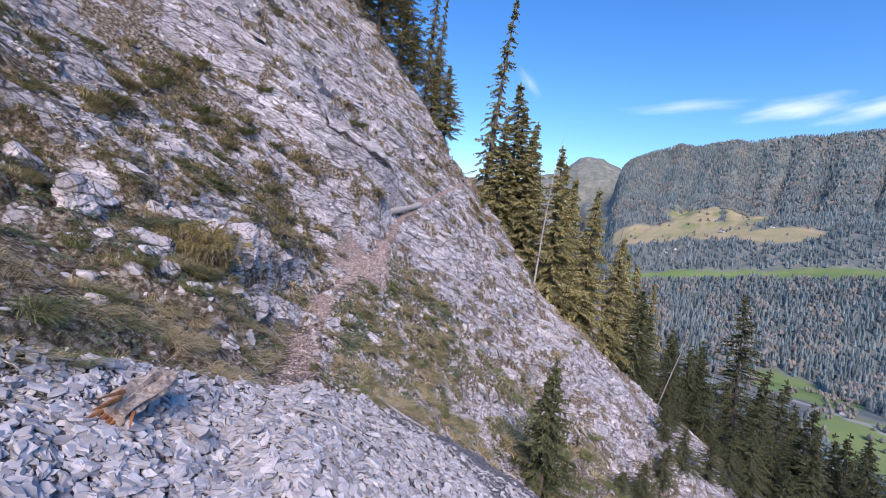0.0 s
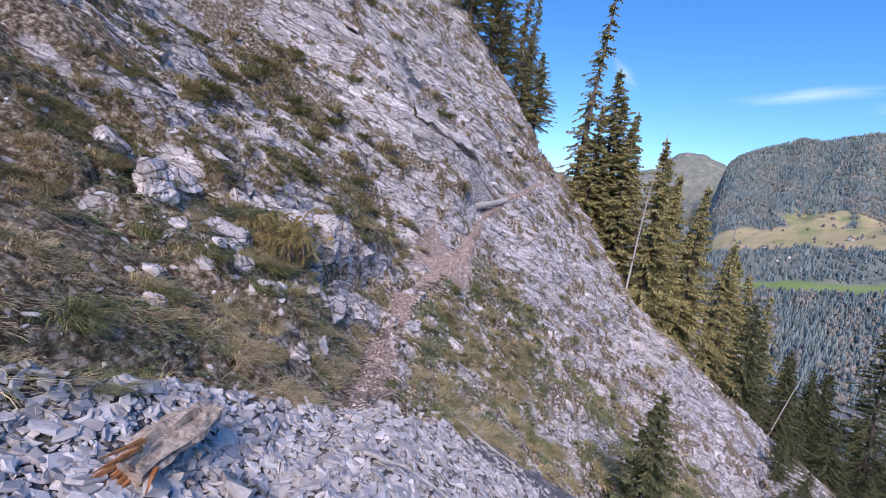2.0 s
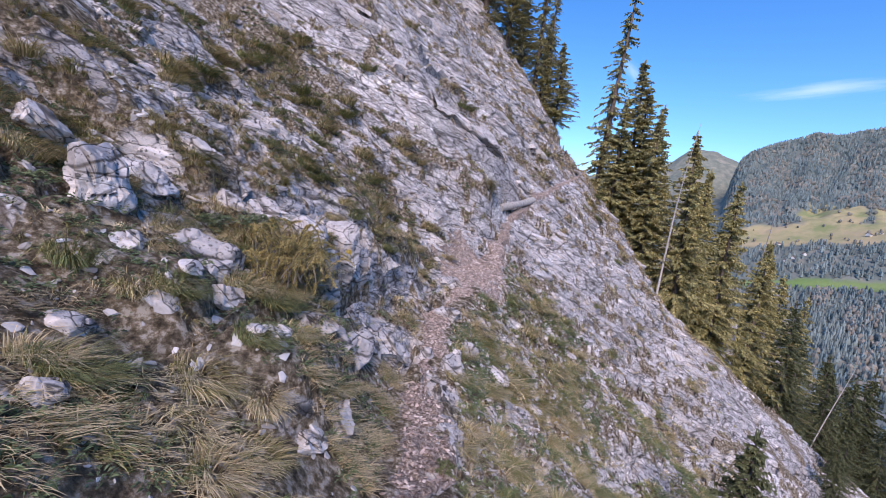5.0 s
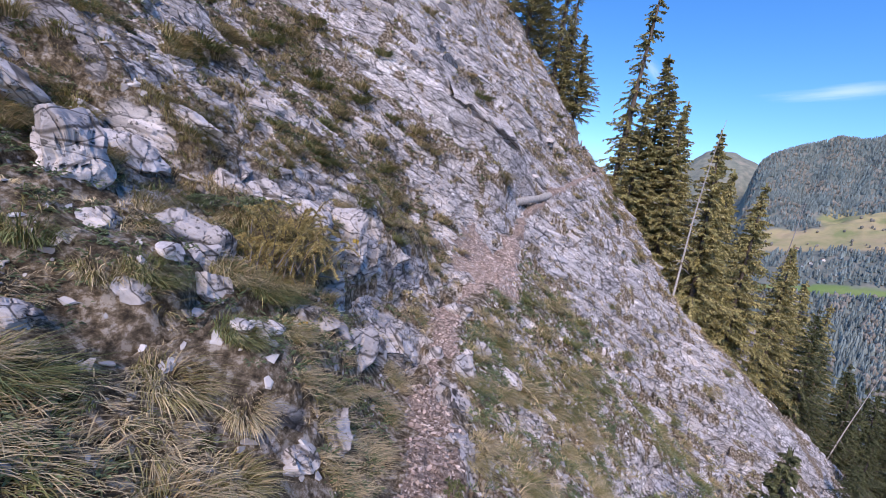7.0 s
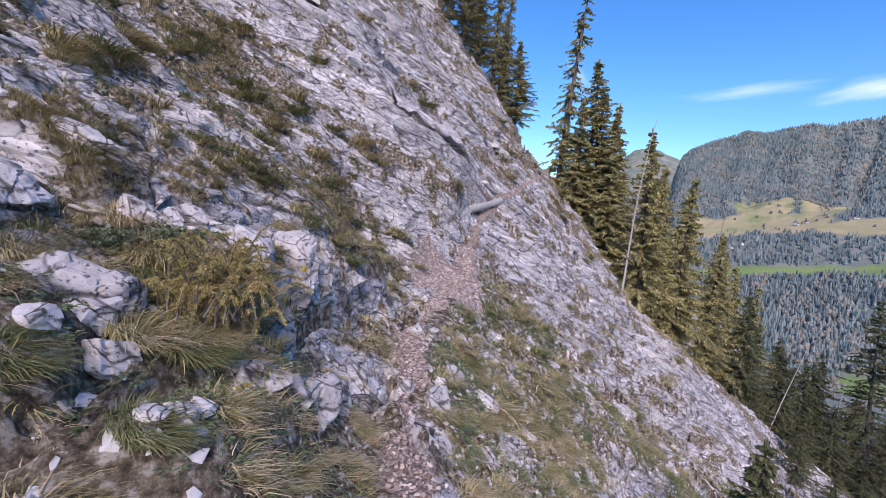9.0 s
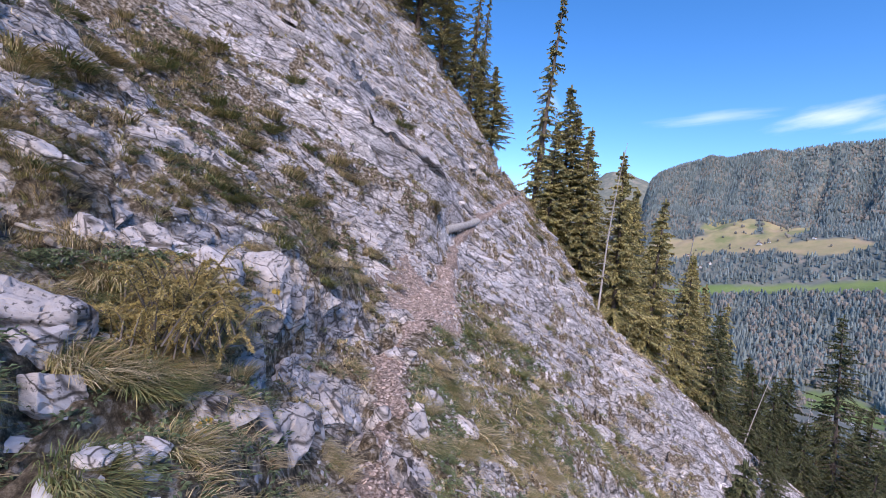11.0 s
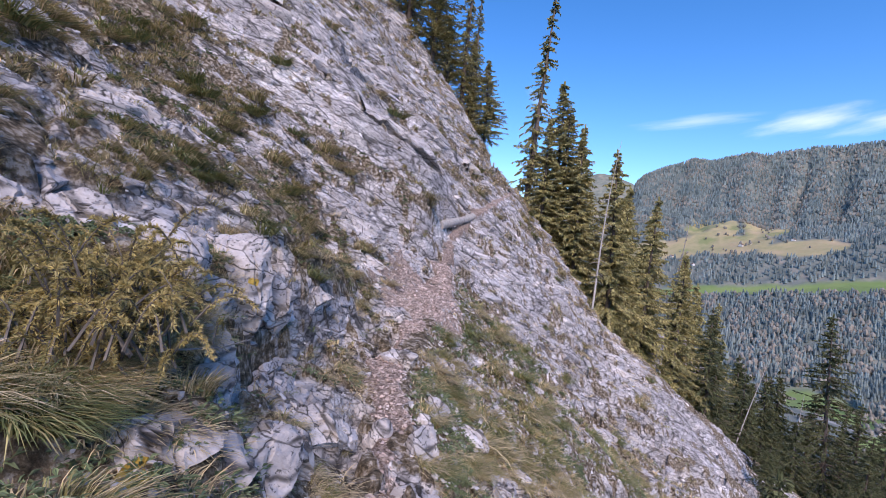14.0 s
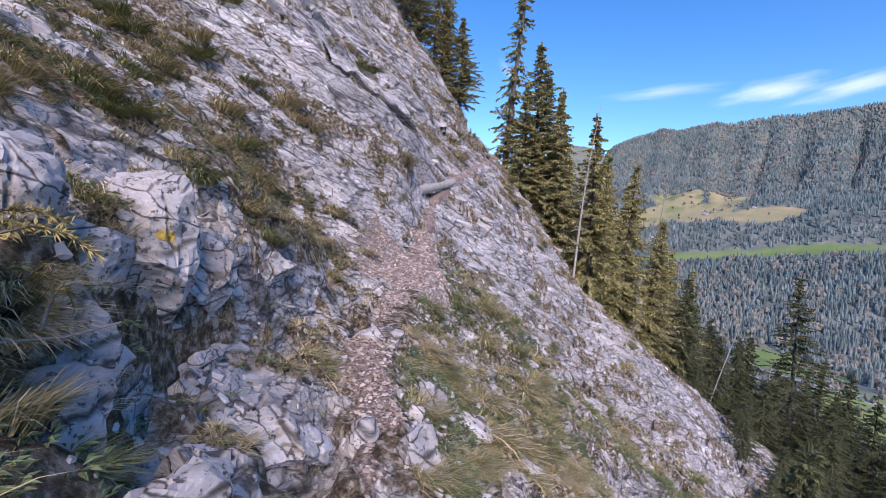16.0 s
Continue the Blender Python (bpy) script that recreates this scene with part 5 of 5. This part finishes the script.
# ---- the yellowed shrub ----
def shrub(name, at, size, seed, mat, label, limbs=34, per=26, spray=(0.05, 0.11), hang=0.3):
    rng = np.random.default_rng(seed)
    root = thing(name, pose(*at), label, "shrub")
    wood, bs, ds, ls, ws = [], [], [], [], []
    for k in range(limbs):
        a, up = rng.uniform(0, 2 * np.pi), rng.uniform(-0.05, 0.9)
        d = np.array([np.cos(a) * size[0], np.sin(a) * size[1], up * size[2]])
        t = np.linspace(0, 1, 6)
        pts = d * t[:, None] * rng.uniform(0.6, 1.05) + np.array([0, 0, 1]) * (0.25 * size[2] * np.sin(t * 2.6) - hang * size[2] * t**2)[:, None]
        pts = pts * 0.7 + rng.normal(0, 0.3, 3) * np.array(size) * (1, 1, 0.45)
        wood.append(tube(pts, np.linspace(0.006, 0.0015, 6), 4))
        u = rng.uniform(0.15, 1, per)
        b = np.stack([np.interp(u, t, pts[:, i]) for i in range(3)], -1)
        w = d / np.linalg.norm(d) * rng.uniform(0.3, 1, per)[:, None] + rng.normal(0, 0.55, (per, 3)) + np.array([0, 0, -0.1])
        bs.append(b), ds.append(w / np.linalg.norm(w, axis=1, keepdims=True)), ls.append(rng.uniform(*spray, per)), ws.append(rng.uniform(0.0016, 0.0036, per) * (1 if mat is MAT_YELLOW else 2.2))
    part("stem", join(wood), MAT_TWIG, root, "thin grey twigs")
    if mat:
        part("foliage", sprays(np.concatenate(bs), np.concatenate(ds), np.concatenate(ls), np.concatenate(ws), rng)[:2], mat, root)
    return root


shrub("shrub", (-1.22, 3.4, 0.90), (0.42, 0.38, 0.64), 3, MAT_YELLOW, "low spruce shrub with yellowed needles among the rocks", 190, 210, (0.014, 0.032), 0.14)
shrub("bush", on_hill(6.3, 5.9, 0.1), (0.7, 0.7, 0.9), 7, None, "bare grey twiggy bush beside the small spruce", 70, 2, hang=0.0)
shrub("seedling", on_hill(0.32, 2.72, 0.02), (0.07, 0.07, 0.09), 8, MAT_NEEDLE_DARK, "tiny dark spruce seedling beside the path", 22, 16, (0.02, 0.04))
shrub("creeping_shrub", on_hill(-2.15, 3.75, 0.05), (0.3, 0.22, 0.16), 13, MAT_HERB, "dark green creeping shrub below the ledge", 60, 60, (0.01, 0.024))
shrub("creeping_shrub", on_hill(-1.75, 4.0, 0.05), (0.25, 0.2, 0.14), 14, MAT_HERB, "dark green creeping shrub beside the rocks", 60, 60, (0.01, 0.024))

# ---- large tussocks ----
def tussock(x, y, length, spread, count, mats, seed, label):
    rng = np.random.default_rng(seed)
    root = thing("grass_tussock", pose(*on_hill(x, y)), label, "grass", "tussocks along the path")
    n = hill_normal(np.array([x]), np.array([y]))[0]
    down = np.array([n[0], n[1], 0]) / (math.hypot(n[0], n[1]) + 1e-6)
    for mat, share in mats:
        c = int(count * share * 1.9)
        v, q, t = blades(rng, np.zeros((1, 3)), down[None], np.array([length * 0.72]), c, np.array([spread * 1.1]), 0.42)
        part("tuft", (v, q, t), mat, root)


DRY, MIXED, FRESH = ((MAT_STRAW, 0.75), (MAT_OLIVE, 0.25)), ((MAT_STRAW, 0.45), (MAT_OLIVE, 0.55)), ((MAT_GREEN, 0.6), (MAT_OLIVE, 0.4))
for i, (x, y, length, spread, count, mats, label) in enumerate((
    (-1.2, 1.95, 0.36, 0.13, 420, MIXED, "large tussock of olive and straw grass hanging downhill"),
    (-1.05, 2.3, 0.26, 0.11, 320, FRESH, "green sedge tussock hanging downhill"),
    (-0.85, 2.05, 0.24, 0.09, 300, DRY, "dry straw-coloured tussock beside the path"),
    (-0.75, 1.75, 0.24, 0.1, 280, MIXED, "olive and straw tussock beside the path"),
    (-1.5, 1.45, 0.32, 0.14, 360, FRESH, "green sedge tussock on the bank"),
    (-1.4, 2.88, 0.36, 0.13, 380, MIXED, "olive and straw tussock hanging over the bank"),
    (-1.22, 3.02, 0.38, 0.12, 380, FRESH, "green sedge tussock hanging below the shrub"),
    (-1.55, 2.3, 0.26, 0.12, 300, FRESH, "green sedge tussock on the bank"),
    (-1.1, 2.62, 0.24, 0.1, 260, DRY, "dry straw-coloured tussock on the bank"),
    (-2.0, 3.3, 0.32, 0.14, 380, DRY, "dry straw-coloured tussock hanging between boulders"),
    (-2.15, 3.1, 0.3, 0.12, 320, MIXED, "olive and straw tussock beside a tall block"),
    (-1.5, 3.55, 0.32, 0.14, 380, DRY, "dry straw-coloured tussock above the shrub"),
    (-1.3, 3.45, 0.34, 0.12, 360, MIXED, "olive and straw tussock below the shrub"),
    (-1.0, 3.7, 0.36, 0.1, 320, MIXED, "olive and straw tussock hanging from the shrub"),
    (-0.9, 2.68, 0.28, 0.09, 300, MIXED, "green and straw tussock beside a low boulder"),
    (-1.2, 5.1, 0.30, 0.1, 340, DRY, "dry straw-coloured tussock hanging over the rock"),
    (-0.95, 6.2, 0.2, 0.08, 220, MIXED, "olive tussock in a rock joint"),
    (-0.1, 6.4, 0.2, 0.1, 260, DRY, "straw-coloured tussock beside the path"),
    (0.75, 5.45, 0.24, 0.1, 280, MIXED, "olive tussock on the path's outer edge"),
    (0.55, 4.7, 0.22, 0.1, 260, MIXED, "olive tussock on the path's outer edge"),
    (-0.5, 3.35, 0.16, 0.06, 180, DRY, "small straw-coloured tussock on a rock step"),
    (0.5, 3.4, 0.22, 0.09, 240, MIXED, "olive tussock on the path's outer edge"),
    (-1.7, 5.0, 0.22, 0.09, 240, DRY, "straw-coloured tussock on the ledge"),
    (-2.35, 5.3, 0.24, 0.1, 240, DRY, "straw-coloured tussock on the ledge"),
    (-2.2, 4.1, 0.3, 0.14, 340, DRY, "dry straw-coloured tussock behind a boulder"),
    (-1.95, 3.9, 0.32, 0.14, 360, MIXED, "olive and straw tussock behind a boulder"),
    (-1.45, 4.0, 0.3, 0.12, 320, MIXED, "olive and straw tussock under the shrub"),
    (-0.6, 2.85, 0.24, 0.09, 280, MIXED, "olive and straw tussock hanging over a rock step"),
    (-1.24, 3.22, 0.34, 0.13, 380, DRY, "dry straw-coloured tussock in front of the shrub"),
    (-1.06, 3.3, 0.3, 0.1, 340, DRY, "dry straw-coloured tussock in front of the shrub"),
    (-1.12, 3.95, 0.34, 0.1, 320, DRY, "dry straw-coloured tussock hanging beside the shrub"),
    (-2.45, 5.2, 0.26, 0.1, 260, DRY, "straw-coloured tussock on the ledge"),
    (-1.55, 6.2, 0.3, 0.12, 320, DRY, "straw-coloured tussock on the ledge"),
    (-3.1, 4.35, 0.3, 0.14, 320, DRY, "straw-coloured tussock above the pale ledge"),
    (-2.7, 3.3, 0.3, 0.14, 340, MIXED, "olive and straw tussock above a tall block"),
    (-2.9, 2.7, 0.32, 0.15, 340, MIXED, "olive and straw tussock on the upper bank"),
)):
    tussock(x, y, length, spread, count, mats, 200 + i, label)

# bunches of grass over the whole slope, built once of each kind and copied
BUNCHES = []
for i, (mats, label) in enumerate(((DRY, "straw-coloured bunch of grass between stones"), (MIXED, "olive and straw bunch of grass between stones"), (FRESH, "green bunch of sedge between stones"), (MIXED, "rounded olive bunch of grass on the slope"), (FRESH, "rounded dark green bunch of sedge on the slope"))):
    rng = np.random.default_rng(500 + i)
    kinds = []
    for width, count in ((0.0022, 380), (0.0042, 260)):
        root = thing("grass_bunch", pose(0, 0, -900), label, "grass", "bunches of grass on the slope")
        for mat, share in mats:
            part("tuft", blades(rng, np.zeros((1, 3)), np.array([[1.0, 0, 0]]), np.array([0.22]), int(count * share), np.array([0.10]), 0.34, width), mat, root)
        kinds.append([root, False])
    BUNCHES.append(kinds)


def bunches(rng, box, tries, far, low, high, chance):
    x, y, z = scatter(rng, tries, *box, lambda x, y, v, g, c: chance * (0.15 + 0.85 * smooth(0.1, 0.6, v)) * (1 - g) * (1 - c))
    n = hill_normal(x, y, 0.2)
    for i in range(len(x)):
        kind = BUNCHES[int(rng.integers(0, len(BUNCHES)))][far]
        k = rng.uniform(low, high)
        m = pose(x[i], y[i], z[i], 0, 0, math.degrees(math.atan2(n[i][1], n[i][0])) + rng.uniform(-25, 25)) @ Matrix.Diagonal((k, k, k * rng.uniform(0.8, 1.15), 1))
        if kind[1]:
            copy_thing(kind[0], m)
        else:
            kind[0].matrix_basis, kind[1] = m, True


rng = np.random.default_rng(61)
for box, tries, far, low, high, chance in (
    ((2.4, 7.5, 0.35, 4.0), 110, 0, 0.8, 1.3, 0.8), ((6.5, 12.5, 0.5, 7), 120, 1, 0.9, 1.6, 0.8), ((3, 14, 4.5, 12), 70, 1, 1.1, 1.9, 0.7),
    ((2.5, 7.5, -4.5, -1.0), 85, 0, 0.7, 1.3, 0.7), ((6.0, 13, -7, -0.5), 130, 1, 0.9, 1.7, 0.8), ((13, 26, -10, -0.5), 110, 1, 1.3, 2.3, 0.8), ((13, 26, 0.5, 9), 70, 1, 1.2, 2.1, 0.8), ((-0.4, 2.4, -3.2, -0.7), 30, 0, 0.7, 1.1, 0.7),
):
    bunches(rng, box, tries, far, low, high, chance)

# ---- turf ----
def turf(name, rng, boxes, count, length, width, mat, label, lie=0.6):
    base, down, size = [], [], []
    for box, tries, chance in boxes:
        x, y, z = scatter(rng, tries, *box, lambda x, y, v, g, c: chance * smooth(0.25, 0.75, v) * smooth(-0.35, 0.45, vnoise(x * 3.1, y * 3.1, 2.0, 95)) + 0.035 * (1 - v) * (1 - g) * (1 - c))
        n = hill_normal(x, y)
        d = n * (1, 1, 0)
        base.append(np.stack([x, y, z], -1)), down.append(d / (np.linalg.norm(d, axis=1, keepdims=True) + 1e-6)), size.append(length * rng.uniform(0.5, 1.3, len(x)))
    base, down, size = np.concatenate(base), np.concatenate(down), np.concatenate(size)
    return tagged(part(name, blades(rng, base, down, size, count, size * 0.35, lie, width), mat), label, "grass", kind="stuff")


rng = np.random.default_rng(17)
NEAR, NEAR_LOW = (-0.5, 6.5, -4.5, -0.3), (1.2, 7.5, 0.3, 4.5)
MID, MID_LOW = (6.0, 13, -7, -0.3), (6.5, 13, 0.4, 6)
LOW, FAR, FAR_LOW, RIM = (3, 15, 5, 14), (13, 27, -11, -0.4), (12, 27, 0.4, 10), (22, 27.5, -8, 9)
turf("turf_dry", rng, ((NEAR, 5600, 0.6), (NEAR_LOW, 1300, 0.4)), 26, 0.15, 0.0032, MAT_STRAW, "dry straw-coloured grass on the slope", 0.45)
turf("turf_olive", rng, ((NEAR, 3600, 0.5), (NEAR_LOW, 2600, 0.6)), 26, 0.14, 0.0032, MAT_OLIVE, "olive grass on the slope", 0.45)
turf("turf_green", rng, ((NEAR, 4200, 0.6), (NEAR_LOW, 2600, 0.7)), 22, 0.10, 0.004, MAT_GREEN, "short green sedge on the slope", 0.45)
turf("litter", rng, ((NEAR, 9000, 0.9), (NEAR_LOW, 3500, 0.7)), 12, 0.09, 0.0028, MAT_STRAW, "dead grass blades lying flat on the soil", 1.3)
turf("turf_bank", rng, (((3.0, 6.5, -4.5, -1.2), 2600, 0.8),), 30, 0.17, 0.003, MAT_OLIVE, "olive grass hanging between the upper rocks", 0.45)
turf("turf_dry_mid", rng, ((MID, 4400, 0.6), (MID_LOW, 2000, 0.4), (LOW, 2200, 0.4)), 16, 0.19, 0.007, MAT_STRAW, "dry straw-coloured grass between rocks", 0.45)
turf("turf_olive_mid", rng, ((MID, 5200, 0.7), (MID_LOW, 4600, 0.6), (LOW, 4000, 0.5)), 16, 0.17, 0.007, MAT_OLIVE, "olive grass between rocks", 0.45)
turf("turf_green_mid", rng, ((MID, 4400, 0.6), (MID_LOW, 5000, 0.9), (LOW, 4500, 0.8)), 14, 0.13, 0.008, MAT_GREEN, "short green sedge between rocks", 0.45)
turf("turf_far", rng, ((FAR, 12000, 0.5), (FAR_LOW, 7000, 0.5)), 11, 0.20, 0.013, MAT_OLIVE, "olive grass in the ledges of the slab", 0.45)
turf("turf_far_green", rng, ((FAR, 7000, 0.5), (FAR_LOW, 5000, 0.5)), 10, 0.16, 0.014, MAT_GREEN, "green sedge in the ledges of the slab", 0.45)
turf("turf_far_dry", rng, ((FAR, 9000, 0.5), (FAR_LOW, 6000, 0.5), (RIM, 3000, 0.9), (RIM, 9000, 0.9)), 11, 0.22, 0.013, MAT_STRAW, "dry grass in the ledges and along the rim of the slab", 0.45)

# leafy herbs close to the ground
def herbs(rng, box, tries, chance):
    x, y, z = scatter(rng, tries, *box, lambda x, y, v, g, c: chance * smooth(0.4, 0.8, v) * smooth(-0.1, 0.3, vnoise(x * 1.6, y * 1.6, 5.0)))
    n = len(x)
    per = 16
    a = rng.uniform(0, 2 * np.pi, (n, per)).ravel()
    d = np.stack([np.cos(a), np.sin(a), rng.uniform(0.1, 0.9, n * per)], -1)
    d /= np.linalg.norm(d, axis=1, keepdims=True)
    base = np.repeat(np.stack([x, y, z], -1), per, 0) + d * rng.uniform(0, 0.05, (n * per, 1))
    return sprays(base, d, rng.uniform(0.022, 0.055, n * per) * (0.8 + 0.06 * base[:, 1]), rng.uniform(0.004, 0.009, n * per) * (0.8 + 0.08 * base[:, 1]), rng, 0.35)


tagged(part("herbs", join([herbs(rng, NEAR, 6500, 0.8), herbs(rng, NEAR_LOW, 5500, 0.85), herbs(rng, MID_LOW, 7000, 0.85), herbs(rng, MID, 4500, 0.7)]), MAT_HERB), "low dark green herbs in the turf", "plants", kind="stuff")

# ---- loose stones ----
def gather(rng, rows):
    got = [scatter(rng, n, *box, chance)[:2] for n, box, chance in rows]
    return tuple(np.concatenate([g[i] for g in got]) for i in (0, 1))


rng = np.random.default_rng(23)
where = gather(rng, ((10000, (0.0, 8.2, -0.7, 0.8), lambda x, y, v, g, c: g), (6500, (8.2, 12.5, -0.9, 1.2), lambda x, y, v, g, c: g), (3000, (12.5, 25, -0.7, 0.7), lambda x, y, v, g, c: g)))
stone_bed("gravel", where, 0.012 + 0.05 * rng.random(len(where[0])) ** 3 + 0.0016 * where[1], MAT_GRAVEL, "angular reddish gravel on the trodden path", "gravel", 24)
where = gather(rng, ((4200, NEAR, lambda x, y, v, g, c: 0.4 + 0 * v), (8000, NEAR_LOW, lambda x, y, v, g, c: 0.5 * (1 - c)), (9000, MID_LOW, lambda x, y, v, g, c: 0.45 * (1 - c)), (5000, LOW, lambda x, y, v, g, c: 0.5 * (1 - c)), (2200, MID, lambda x, y, v, g, c: 0.4 + 0 * v), (2000, (13, 26, -6, 8), lambda x, y, v, g, c: 0.3 + 0 * v)))
stone_bed("rubble", where, 0.022 + 0.085 * rng.random(len(where[0])) ** 3 + 0.003 * where[1], MAT_STONES, "pale loose stones scattered in the turf", "stones", 25, 0.1)
where = gather(rng, ((15000, (-5.5, 3.2, -2.2, 4.5), lambda x, y, v, g, c: 0.9 * c), (15000, (-1.4, 2.6, -1.6, 2.4), lambda x, y, v, g, c: c), (11000, (-2.8, 0.8, -2.2, 1.2), lambda x, y, v, g, c: c), (5000, (-3, 12, 3.5, 12), lambda x, y, v, g, c: 0.8 * c)))
far = np.maximum(np.hypot(where[0], where[1] + 1) - 3, 0)
stone_bed("scree", where, 0.032 + 0.10 * rng.random(len(where[0])) ** 3 + 0.005 * far, MAT_STONES, "grey angular limestone scree", "scree", 26, 0.2, 0.26)

# the stones of the scree that lie nearest, one by one
rng = np.random.default_rng(29)
x, y, z = scatter(rng, 1500, -1.6, 2.1, -1.3, 1.6, lambda x, y, v, g, c: c * 0.9)
x, y, z = x[:300], y[:300], z[:300]
R = turns(rng, len(x), hill_normal(x, y, 0.3), 0.2)
shapes = []
for i, (v, f) in enumerate(STONES):
    me = bpy.data.meshes.new("stone")
    fill(me, v, f)
    me.materials.append(MAT_STONE)
    shapes.append(me)
for i in range(len(x)):
    size = 0.06 + 0.11 * rng.random() ** 2 + (0.12 if i % 17 == 0 else 0)
    ob = new("stone", shapes[i % len(shapes)])
    ob.parent = hillside
    ob.matrix_basis = Matrix.Translation((x[i], y[i], z[i] + 0.035 + 0.05 * size)) @ Matrix(R[i].tolist()).to_4x4() @ Matrix.Scale(size, 4)
